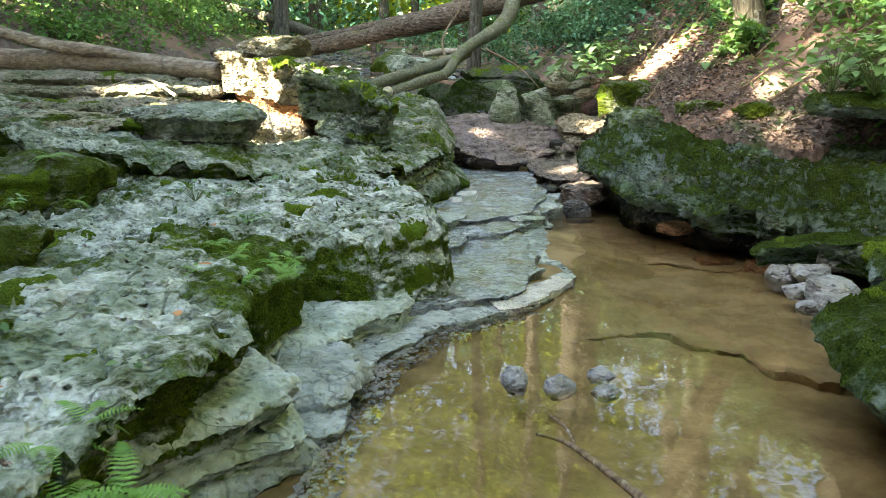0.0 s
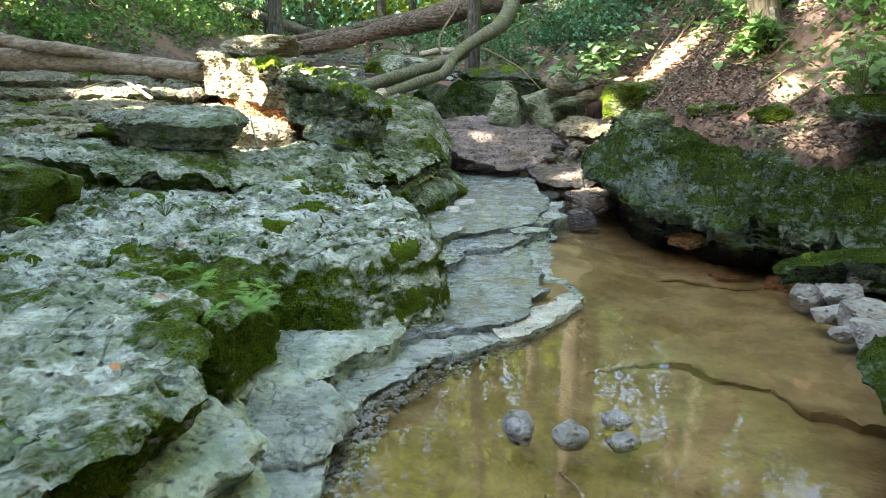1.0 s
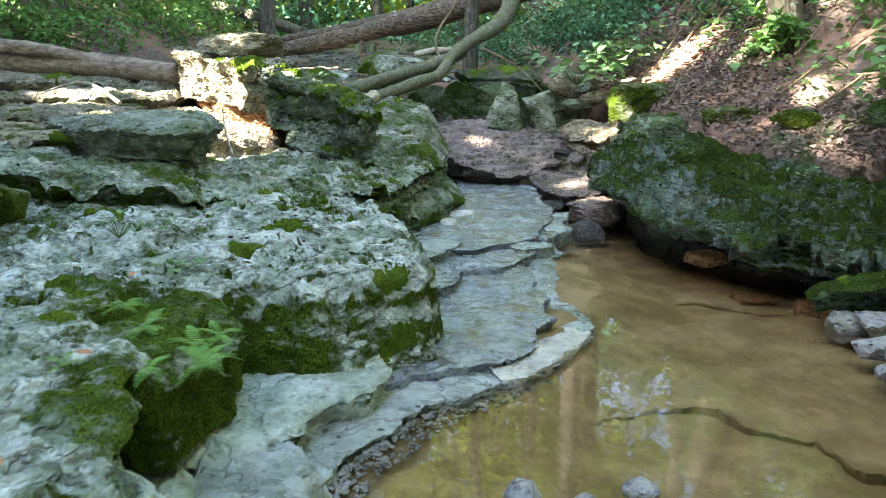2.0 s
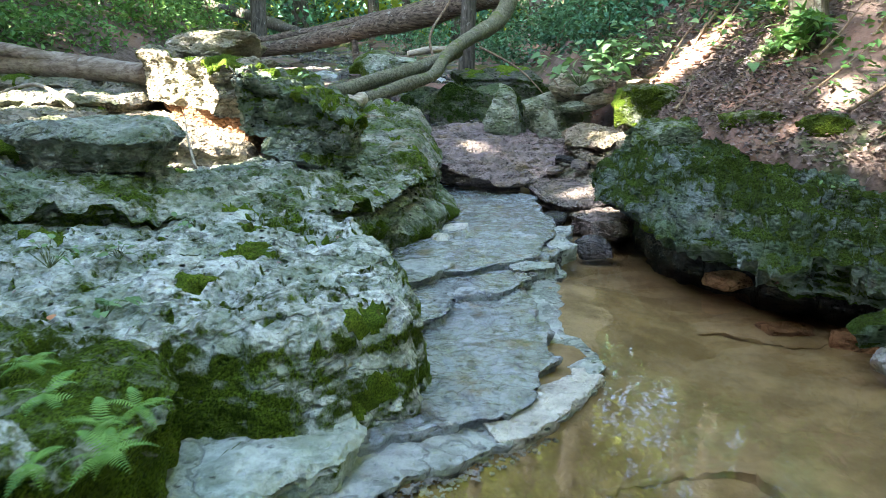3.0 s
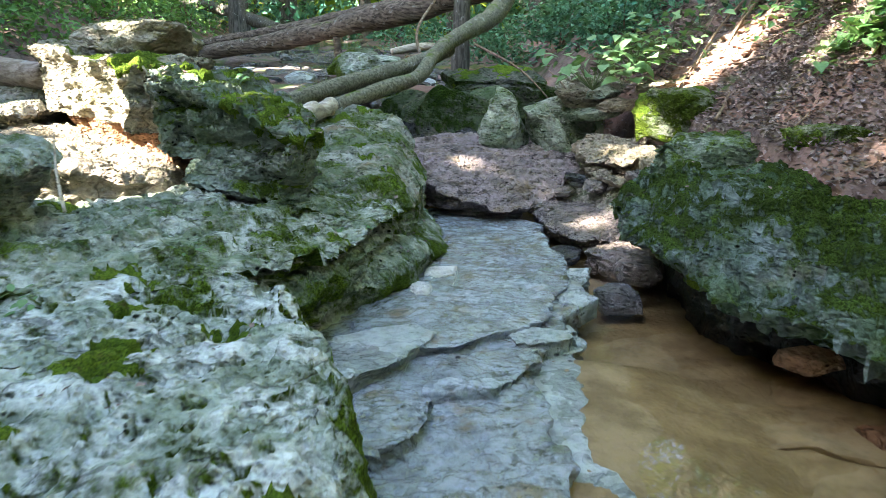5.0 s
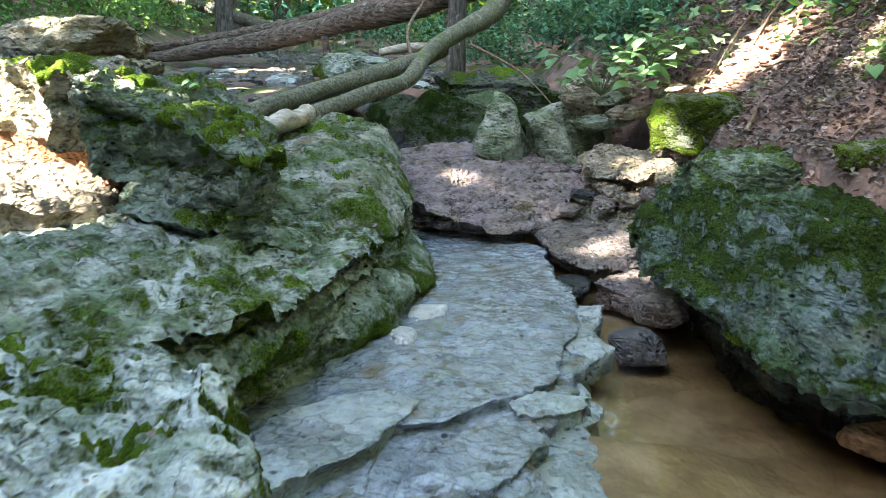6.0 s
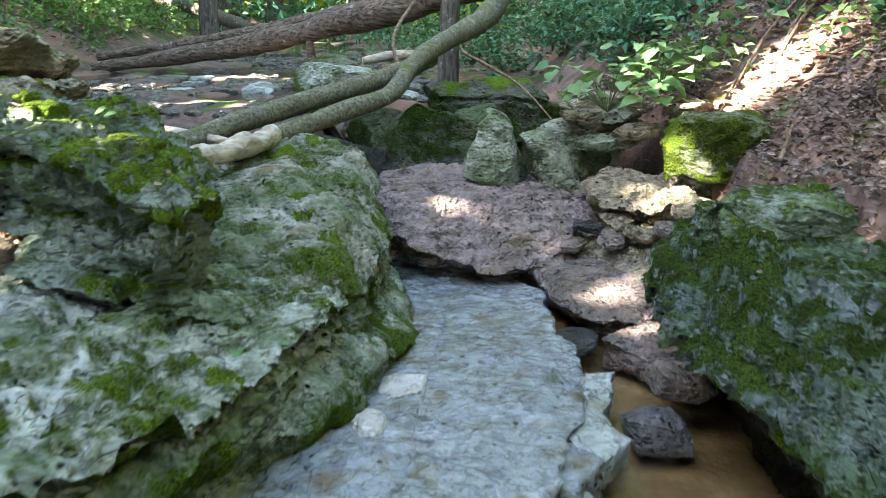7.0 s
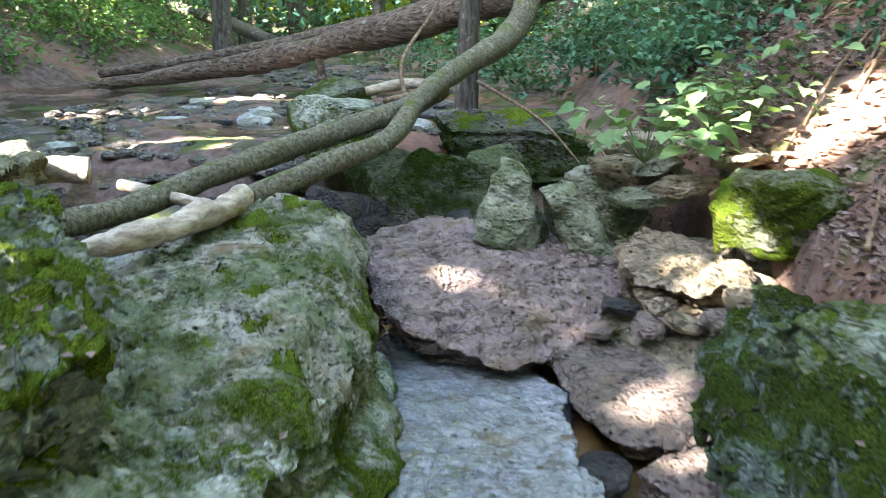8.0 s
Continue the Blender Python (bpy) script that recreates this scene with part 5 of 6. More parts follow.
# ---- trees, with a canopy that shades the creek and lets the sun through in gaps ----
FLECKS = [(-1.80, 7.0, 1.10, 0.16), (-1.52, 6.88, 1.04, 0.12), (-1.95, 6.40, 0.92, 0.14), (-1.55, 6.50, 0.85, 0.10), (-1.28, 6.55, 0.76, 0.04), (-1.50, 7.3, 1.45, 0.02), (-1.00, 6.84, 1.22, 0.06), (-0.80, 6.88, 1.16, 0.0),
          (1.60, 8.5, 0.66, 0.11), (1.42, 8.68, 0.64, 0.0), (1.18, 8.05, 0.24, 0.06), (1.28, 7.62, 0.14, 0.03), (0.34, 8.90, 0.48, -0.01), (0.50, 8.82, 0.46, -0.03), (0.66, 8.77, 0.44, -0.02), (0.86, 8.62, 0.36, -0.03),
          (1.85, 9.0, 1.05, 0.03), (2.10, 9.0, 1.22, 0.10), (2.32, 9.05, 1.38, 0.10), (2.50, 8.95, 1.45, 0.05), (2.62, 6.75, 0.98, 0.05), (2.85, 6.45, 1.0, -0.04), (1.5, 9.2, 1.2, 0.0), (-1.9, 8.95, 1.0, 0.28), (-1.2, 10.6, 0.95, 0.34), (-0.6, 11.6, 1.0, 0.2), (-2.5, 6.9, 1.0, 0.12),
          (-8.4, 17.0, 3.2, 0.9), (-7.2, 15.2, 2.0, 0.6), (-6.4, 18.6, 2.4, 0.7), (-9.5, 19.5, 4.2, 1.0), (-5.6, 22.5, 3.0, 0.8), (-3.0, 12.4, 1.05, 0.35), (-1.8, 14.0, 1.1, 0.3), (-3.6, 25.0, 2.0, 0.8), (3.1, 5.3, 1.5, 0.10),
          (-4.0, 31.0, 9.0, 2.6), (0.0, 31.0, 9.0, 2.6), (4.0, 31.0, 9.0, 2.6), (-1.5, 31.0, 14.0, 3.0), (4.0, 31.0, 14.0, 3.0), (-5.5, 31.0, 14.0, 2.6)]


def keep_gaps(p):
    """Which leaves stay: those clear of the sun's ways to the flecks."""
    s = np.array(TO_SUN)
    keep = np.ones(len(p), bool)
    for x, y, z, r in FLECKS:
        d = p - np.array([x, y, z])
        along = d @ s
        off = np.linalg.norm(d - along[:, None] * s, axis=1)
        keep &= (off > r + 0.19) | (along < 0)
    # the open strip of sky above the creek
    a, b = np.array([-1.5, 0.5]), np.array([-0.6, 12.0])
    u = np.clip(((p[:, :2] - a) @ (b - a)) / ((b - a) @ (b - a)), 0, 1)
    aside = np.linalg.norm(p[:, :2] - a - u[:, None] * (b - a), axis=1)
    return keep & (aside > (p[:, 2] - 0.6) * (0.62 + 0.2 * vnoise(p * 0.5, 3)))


def clump_points(rng, centre, size, clumps, each, spread_r):
    c = rng.normal(size=(clumps, 3))
    c /= np.linalg.norm(c, axis=1)[:, None]
    c = c * rng.uniform(0.35, 1.0, clumps)[:, None] ** 0.6 * np.array(size) / 2 + np.array(centre)
    p = c[:, None, :] + rng.normal(size=(clumps, each, 3)) * spread_r * rng.uniform(0.6, 1.3, clumps)[:, None, None] * np.array([1, 1, 0.55])
    return p.reshape(-1, 3)


def tree(label, foot, height, radius, crown_centre, crown_size, clumps, each, leaf, seed, lean=(0, 0), bark=None, loose=0.45):
    rng = np.random.default_rng(seed)
    x, y, z = foot
    top = (x + lean[0], y + lean[1], z + height)
    mid = (x + 0.45 * lean[0] + rng.normal() * 0.1, y + 0.45 * lean[1] + rng.normal() * 0.1, z + height * 0.5)
    root = bpy.data.objects.new("tree", None)
    scene.collection.objects.link(root)
    root.location = foot
    tagged(root, label, "tree")
    tube("trunk", [(x, y, z - 0.3), (x + 0.02, y, z + 0.3), mid, top], [radius * 1.5, radius * 1.08, radius * 0.85, radius * 0.3], bark or M_TRUNK, seed, around=18, along=50, parent=root)
    for k in range(5):
        a = rng.uniform(0, 2 * math.pi)
        u = rng.uniform(0.5, 0.95)
        s = np.array(mid) + (np.array(top) - np.array(mid)) * (u - 0.5) * 2
        e = np.array(crown_centre) + np.array([math.cos(a), math.sin(a), rng.uniform(-0.4, 0.5)]) * np.array(crown_size) * 0.4
        tube("limb", [s, (s + e) / 2 + np.array([0, 0, 0.3]), e], [radius * 0.35, radius * 0.2, radius * 0.06], bark or M_TRUNK, seed + k, around=8, along=20, parent=root)
    p = clump_points(rng, crown_centre, crown_size, clumps, each, loose)
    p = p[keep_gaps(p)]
    scatter_leaves("crown", p, rng.uniform(0.7, 1.3, len(p)) * leaf, M_CANOPY, seed, 0.45, parent=root)
    return root


def on_land(x, y):
    return (x, y, float(land(np.array([x]), np.array([y]))[0]))


# trees of the left bank that stand towards the sun
for k, (x, y, h) in enumerate(((-6.5, -2.0, 9.5), (-8.5, 1.5, 11.5), (-8.0, 6.4, 10.0), (-5.2, -5.5, 10.5), (-10.5, 5.5, 12.0), (-11.0, -1.5, 12.5), (-4.6, 0.8, 8.5), (-3.8, 3.2, 8.0), (-8.5, 8.5, 11.5), (-12.5, 3.0, 13.5), (-6.4, -0.6, 7.6), (-9.0, -4.0, 11.0), (-5.8, -8.5, 10.0), (-13.5, 10.0, 12.0), (-12.0, 13.0, 12.0), (-9.5, 10.8, 10.5), (-16.0, 14.0, 13.0), (-13.0, 17.5, 13.0), (-17.0, 20.0, 14.0), (-15.0, 25.0, 15.0), (-11.0, 8.0, 9.5), (-20, 10, 15))):
    f = on_land(x, y)
    tree("tall leafy tree on the sunny bank", f, h, 0.16, (x + 0.4, y + 0.4, f[2] + h * 0.62), (7.6, 7.6, h * 0.72), 300, 36, 0.25, 200 + k)
# trees of the right bank
for k, (x, y, h) in enumerate(((6.0, 2.5, 8.0), (6.5, 7.0, 7.5), (5.6, -2.0, 9.0), (5.6, 10.8, 7.5), (8.5, 4.5, 8.0), (3.2, -5.5, 10.0), (-1.5, -8.5, 11.0))):
    f = on_land(x, y)
    tree("leafy tree leaning over the creek", f, h, 0.14, (x - 1.2, y, f[2] + h * 0.66), (6.6, 6.6, h * 0.6), 150, 34, 0.26, 230 + k, (-0.8, 0))
# trees in view and mirrored by the pool
tree("slim grey tree forking beside the fallen log", (0.46, 13.0, 1.15), 10, 0.075, (0.8, 13.6, 9.5), (4.5, 4.5, 4.5), 60, 36, 0.16, 221, (0.3, 0.6))
tree("grey tree leaning over the mossy slope", (2.62, 7.45, 1.38), 9, 0.085, (3.0, 9.5, 9.5), (4.5, 4.5, 4.0), 60, 36, 0.16, 222, (-2.2, 1.6), M_MOSSBARK)
for k, (x, y, h, r) in enumerate(((-6.5, 25.7, 14, 0.14), (-4.5, 30.0, 16, 0.22), (-6.9, 36.0, 17, 0.20), (4.4, 24.0, 15, 0.18), (3.2, 19.5, 14, 0.20), (-8.8, 20.5, 14, 0.2), (-11.0, 27.0, 16, 0.25), (5.0, 27.0, 16, 0.25), (-7.8, 15.0, 13, 0.18), (3.8, 33.0, 17, 0.2), (4.6, 14.0, 12, 0.18), (-14, 19, 15, 0.25), (8, 20, 16, 0.25), (7.5, 11, 13, 0.2), (-5.8, 40, 18, 0.25), (-3.6, 19.0, 13, 0.12), (2.4, 21.5, 14, 0.15), (5.6, 19.0, 13, 0.15), (8.5, 25.0, 16, 0.2), (11.0, 18.0, 14, 0.2), (-5.4, 27.5, 15, 0.14), (0.6, 27.0, 15, 0.11), (1.7, 25.0, 15, 0.12), (-0.9, 28.0, 16, 0.10), (2.9, 27.0, 15, 0.10), (-2.0, 29.0, 16, 0.13))):
    f = on_land(x, y)
    tree("tall straight forest tree behind the creek", f, h, r, (x, y, f[2] + h * 0.74), (5.8, 5.8, h * 0.68), 48, 34, 0.32, 240 + k, loose=0.9)

# ---- forest understory: shrubs of many small leaves ----
def shrub(label, x, y, w, h, count, leaf, seed, material=None, lift=0.0):
    rng = np.random.default_rng(seed)
    f = on_land(x, y)
    root = bpy.data.objects.new("shrub", None)
    scene.collection.objects.link(root)
    root.location = f
    tagged(root, label, "shrub")
    p = clump_points(rng, (x, y, f[2] + h * 0.5 + lift), (w, w, h), max(8, count // 24), 24, 0.12 * w)
    lowest = land(p[:, 0], p[:, 1]) + 0.02
    p[:, 2] = np.maximum(p[:, 2], lowest + rng.uniform(0, 0.1, len(p)))
    scatter_leaves("foliage", p, rng.uniform(0.7, 1.3, len(p)) * leaf, material or M_UNDER, seed, 0.6, parent=root)
    for k in range(4):
        q = p[rng.integers(len(p))]
        tube("stem", [(f[0], f[1], f[2] - 0.05), ((f[0] + q[0]) / 2, (f[1] + q[1]) / 2, (f[2] + q[2]) / 2 + 0.05), tuple(q)], [0.012, 0.009, 0.004], M_TWIG, seed + k, around=6, along=12, parent=root)
    return root


rng = np.random.default_rng(77)
for k in range(46):
    y = rng.uniform(14, 42)
    x = rng.choice([-1, 1]) * rng.uniform(0, 7) + (-1.5)
    side = 1 if x > -1.5 else -1
    x = (2.2 + 0.06 * y + abs(x) * 0.8) if side > 0 else (-4.9 - 0.05 * y - abs(x))
    shrub("leafy green understory shrub", x, y, rng.uniform(1.5, 2.8), rng.uniform(1.0, 2.2), 520, 0.11 + 0.003 * y, 300 + k)
for k, (x, y, w, h) in enumerate(((2.2, 12.0, 1.2, 0.7), (2.6, 10.8, 1.2, 0.8), (1.7, 13.2, 1.0, 0.6), (3.2, 9.9, 1.4, 0.9), (3.0, 11.8, 1.6, 1.0), (2.0, 11.0, 0.8, 0.4), (2.3, 14.5, 1.4, 1.0), (3.6, 8.6, 1.2, 0.9), (3.3, 13.2, 1.6, 1.2), (1.2, 14.8, 1.0, 0.6), (0.5, 16.5, 1.4, 0.7), (-0.4, 18.5, 1.4, 0.8), (3.9, 10.8, 1.6, 1.2))):
    shrub("low dark-green leafy growth on the slope", x, y, w, h, 700, 0.075, 360 + k)
for k, (x, y, w, h) in enumerate(((-6.6, 16.6, 1.6, 1.2), (-5.6, 18.5, 1.4, 1.3), (-7.6, 18.2, 1.8, 1.6), (-8.6, 16.0, 1.8, 1.5), (-5.2, 21.5, 1.4, 1.6), (-6.4, 14.6, 1.0, 0.5), (-9.6, 14.0, 2.0, 1.4))):
    shrub("yellow-green leafy growth on the creek bank", x, y, w, h, 620, 0.085, 390 + k, M_LEAF)
for k, (x, y, w, h) in enumerate(((2.55, 7.25, 0.36, 0.30), (2.95, 5.25, 0.62, 0.50), (3.15, 5.0, 0.75, 0.7), (3.0, 5.8, 0.5, 0.5), (3.35, 5.9, 0.8, 0.7), (3.3, 7.4, 0.8, 0.7), (2.75, 7.9, 0.5, 0.4), (3.2, 6.7, 0.6, 0.5))):
    shrub("bright broad-leaved plant on the slope", x, y, w, h, 260, 0.085, 420 + k, M_LEAF)


# ---- low growth, litter and far woods ----
def cover(name, label, area, count, leaf, material, seed, lift=0.25, flat=0.7, shape=None):
    """Countless leaves strewn over a stretch of the land."""
    rng = np.random.default_rng(seed)
    x0, x1, y0, y1, rule = area
    p = np.column_stack([rng.uniform(x0, x1, count * 3), rng.uniform(y0, y1, count * 3)])
    q = np.column_stack([p, np.zeros(len(p))])
    p = p[rule(p[:, 0], p[:, 1]) & (fbm(q, 0.9, 3, 0.6, seed) > rng.uniform(-0.9, 0.5, len(p)))][:count]
    z = land(p[:, 0], p[:, 1]) + 0.05 * fbm(np.column_stack([p, np.zeros(len(p))]), 2.2, 5, 0.55, 3) + 0.008 + lift * rng.uniform(0, 1, len(p)) ** 2
    ob = scatter_leaves(name, np.column_stack([p, z]), rng.uniform(0.6, 1.4, len(p)) * leaf, material, seed, flat, shape=shape)
    return tagged(ob, label, "plants" if lift > 0.05 else "leaf litter", kind="stuff")


def above(margin):
    return lambda x, y: x > right_foot(y) + margin


cover("ground_cover", "dense low green leaves covering the slope", (1.2, 7.0, 9.6, 18, above(0.2)), 20000, 0.085, M_UNDER, 501, 0.34, 0.62)
cover("ground_cover", "low green woodland plants beyond the creek", (-1.0, 12, 13.2, 40, above(-0.6)), 9000, 0.13, M_UNDER, 502, 0.5)
cover("ground_cover", "green plants on the far bank", (-16, -4.6, 13.5, 40, lambda x, y: x < np.interp(y, [13, 16, 20, 40], [-6.6, -5.6, -4.9, -8.0])), 8000, 0.12, M_LEAF, 503, 0.45)
cover("ground_cover", "scattered plants on the shaded slope", (2.4, 6.0, 4.0, 9.4, above(0.5)), 2600, 0.07, M_LEAF, 504, 0.22)
cover("ground_cover", "dark green creeping plants high on the slope", (2.5, 7.0, 8.2, 13, above(0.75)), 9000, 0.08, M_UNDER, 507, 0.3, 0.6)
cover("leaf_litter", "dry brown fallen leaves on the slope", (1.5, 4.6, 4.8, 11.0, lambda x, y: (x > right_foot(y) - 0.12) & (np.hypot(x - 2.25, (y - 9.05) * 1.1) > 0.42)), 30000, 0.036, M_LITTER, 505, 0.03, 0.68)
cover("ground_cover", "bright green plants along the creek bank", (-10, -5.0, 13.5, 24, lambda x, y: x < np.interp(y, [13, 16, 20, 40], [-6.2, -5.3, -4.6, -8.0])), 8000, 0.11, M_LEAF, 508, 0.6, 0.55)
cover("leaf_litter", "dry brown fallen leaves on the far bank", (-12, -5.0, 10.0, 22, lambda x, y: x < np.interp(y, [9, 13, 16, 20, 40], [-6.6, -6.4, -5.2, -4.4, -8.0])), 4000, 0.09, M_LITTER, 506, 0.012, 0.82)
rng = np.random.default_rng(91)
p = clump_points(rng, (-2, 52, 9), (70, 22, 20), 800, 34, 1.2)
tagged(scatter_leaves("far_woods", p, rng.uniform(0.7, 1.4, len(p)) * 0.75, M_UNDER, 92, 0.5), "distant green woodland foliage", "foliage", kind="stuff")
p = clump_points(rng, (-1.5, 30, 3.2), (15, 12, 5.5), 300, 30, 0.6)
tagged(scatter_leaves("far_woods", p, rng.uniform(0.7, 1.4, len(p)) * 0.22, M_UNDER, 93, 0.5), "hanging green branches over the far creek", "foliage", kind="stuff")


p = clump_points(rng, (2, 33, 12), (44, 3, 26), 650, 32, 1.0)
az, el = p[:, 0] / p[:, 1], p[:, 2] / p[:, 1]
p = p[(fbm(p, 0.35, 3, 0.5, 4) > -0.5) & ~((az > -0.17) & (az < -0.07) & (el > 0.44)) & (p[:, 2] > 2.0)]
tagged(scatter_leaves("far_woods", p, rng.uniform(0.7, 1.4, len(p)) * 0.45, M_CANOPY, 94, 0.5), "high sunlit foliage behind the creek", "foliage", kind="stuff")


a = rng.uniform(0, 2 * math.pi, 1100)
a = a[(np.abs((a - math.pi / 2 + math.pi) % (2 * math.pi) - math.pi) > 0.75)]
r = rng.uniform(13, 22, len(a))
c = np.column_stack([r * np.cos(a), 5 + r * np.sin(a), 0.5 + rng.uniform(0, 1, len(a)) * 13])
p = (c[:, None, :] + rng.normal(size=(len(a), 22, 3)) * np.array([0.9, 0.9, 0.6])).reshape(-1, 3)
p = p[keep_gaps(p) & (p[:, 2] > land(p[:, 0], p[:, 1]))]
tagged(scatter_leaves("far_woods", p, rng.uniform(0.7, 1.4, len(p)) * 0.55, M_UNDER, 95, 0.5), "leafy woodland closing in the valley", "foliage", kind="stuff")


c = np.vstack([np.column_stack([rng.uniform(-9, 9, 260), rng.uniform(-15, -10, 260), rng.uniform(0, 5.5, 260)]),
               np.column_stack([rng.uniform(9, 13, 420), rng.uniform(-6, 16, 420), rng.uniform(4.5, 13, 420)])])
p = (c[:, None, :] + rng.normal(size=(len(c), 22, 3)) * np.array([0.9, 0.9, 0.6])).reshape(-1, 3)
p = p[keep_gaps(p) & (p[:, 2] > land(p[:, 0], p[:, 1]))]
tagged(scatter_leaves("far_woods", p, rng.uniform(0.7, 1.4, len(p)) * 0.55, M_UNDER, 96, 0.5), "thick woodland foliage along the valley", "foliage", kind="stuff")


# ---- stones of the upstream bed ----
def stones(name, label, places, sizes, material, seed):
    v0, f0 = BALLS[2]
    rng = np.random.default_rng(seed)
    k = len(v0)
    count = len(places)
    lump = 1 + 0.28 * rng.normal(size=(count, k))[:, :, None] * 0.6
    squash = rng.uniform(0.5, 1.0, (count, 1, 3)) * np.array([1.25, 1.0, 0.5])
    v = v0[None] * lump * squash * sizes[:, None, None] / 2
    a = rng.uniform(0, 2 * math.pi, count)
    c, s = np.cos(a)[:, None], np.sin(a)[:, None]
    v = np.stack([v[..., 0] * c - v[..., 1] * s, v[..., 0] * s + v[..., 1] * c, v[..., 2]], -1) + places[:, None, :]
    f = (f0[None] + (np.arange(count) * k)[:, None, None]).reshape(-1, 3)
    return tagged(mesh_object(name, v.reshape(-1, 3), f, material, smooth=False), label, "gravel", kind="stuff")


rng = np.random.default_rng(17)
q = np.column_stack([rng.uniform(-3.4, 0.6, 1500), 9.3 + rng.uniform(0, 1, 1500) ** 1.4 * 11])
q = q[(fbm(np.column_stack([q, np.zeros(len(q))]), 0.8, 3, 0.5, 8) > -0.25)]
stones("gravel", "grey-brown gravel and cobbles in the creek bed", np.column_stack([q, bed_at(q[:, 0], q[:, 1]) + 0.015]), rng.uniform(0.05, 0.20, len(q)) ** 1.2 * 1.4, M_GRAVEL, 18)
for k in range(34):
    x, y = rng.uniform(-3.2, 0.2), rng.uniform(9.2, 14.0)
    w = rng.uniform(0.18, 0.5)
    boulder("flat grey creek stone", "creek_stone", (x, y, float(bed_at(np.array([x]), np.array([y]))[0]) + 0.01), (w, w * rng.uniform(0.6, 0.9), w * 0.3), [M_GRAVEL, M_THIN, M_DARK][k % 3], 600 + k, group="flat stones in the creek", category="stone", level=3, boxy=0.9, turn=(0, 0, rng.uniform(0, 180)))


# ---- ferns and single plants ----
def shared(name, mesh, parent, m, label=""):
    ob = new(name, mesh)
    ob.parent = parent
    ob.matrix_basis = m
    if label:
        ob["label"] = label
    return ob


def frond_mesh(length, seed):
    """A fern frond: a bowed midrib with paired, tapering leaflets."""
    v, f = [], []
    steps = 15
    for i in range(steps + 1):
        u = i / steps
        y, z = length * u * (1 - 0.12 * u), length * (0.42 * u - 0.55 * u * u)
        w = length * 0.24 * math.sin(math.pi * min(1, 0.12 + 0.88 * u)) ** 0.8 * (1 - 0.55 * u)
        d = length / steps * 0.62
        for side in (-1, 1):
            a = len(v)
            v += [(0, y - d * 0.5, z), (side * w * 0.55, y + d * 0.1, z - 0.02 * w), (side * w, y + d * 0.9, z - 0.18 * w), (side * w * 0.5, y + d * 0.9, z - 0.02 * w), (0, y + d * 0.4, z)]
            f.append([a, a + 1, a + 2, a + 3, a + 4] if side > 0 else [a + 4, a + 3, a + 2, a + 1, a])
    me = bpy.data.meshes.new("frond")
    me.from_pydata(v, [], f)
    me.materials.append(M_FERN)
    return me


def leaf_mesh(name, length, width, material, droop=0.25, lobes=0.0):
    v, f = leaf_shape(length, width, 0.22, droop, lobes)
    me = bpy.data.meshes.new(name)
    me.from_pydata(v.tolist(), [], f)
    me.materials.append(material)
    me.polygons.foreach_set("use_smooth", [True] * len(me.polygons))
    return me


FROND = frond_mesh(0.125, 1)
SMALL_LEAF = leaf_mesh("leaf", 0.055, 0.034, M_BIGLEAF)


def heart_mesh(name, length, width, material):
    """A heart-shaped leaf, folded a little along its midrib and drooping at the tip."""
    rows = ((-0.10, 0.26), (0.08, 0.46), (0.30, 0.50), (0.55, 0.38), (0.80, 0.17), (1.0, 0.0))
    v, f = [], []
    for k, (y, w) in enumerate(rows):
        z = -0.28 * length * max(y, 0) ** 2
        mid = 0.02 if k == 0 else y
        v += [(-w * width, y * length, z + 0.16 * w * width), (0, mid * length, z), (w * width, y * length, z + 0.16 * w * width)]
    for k in range(len(rows) - 1):
        a = k * 3
        f += [[a, a + 1, a + 4, a + 3], [a + 1, a + 2, a + 5, a + 4]]
    me = bpy.data.meshes.new(name)
    me.from_pydata(v, [], f)
    me.materials.append(material)
    me.polygons.foreach_set("use_smooth", [True] * len(me.polygons))
    return me


BIG_LEAF = heart_mesh("leaf", 0.125, 0.115, M_BIGLEAF)


def thing_at(name, place, label, category, group=""):
    root = new(name)
    root.location = place
    return tagged(root, label, category, group)


def fern(place, size, fronds, seed, label="small bright green fern growing from a rock crevice"):
    rng = np.random.default_rng(seed)
    root = thing_at("fern", place, label, "fern", "ferns on the rocks")
    for k in range(fronds):
        s = size * rng.uniform(0.7, 1.15)
        shared("frond", FROND, root, pose(0, 0, 0, rng.uniform(-25, 25), rng.uniform(-15, 15), 360 * k / fronds + rng.uniform(-25, 25)) @ Matrix.Scale(s, 4))


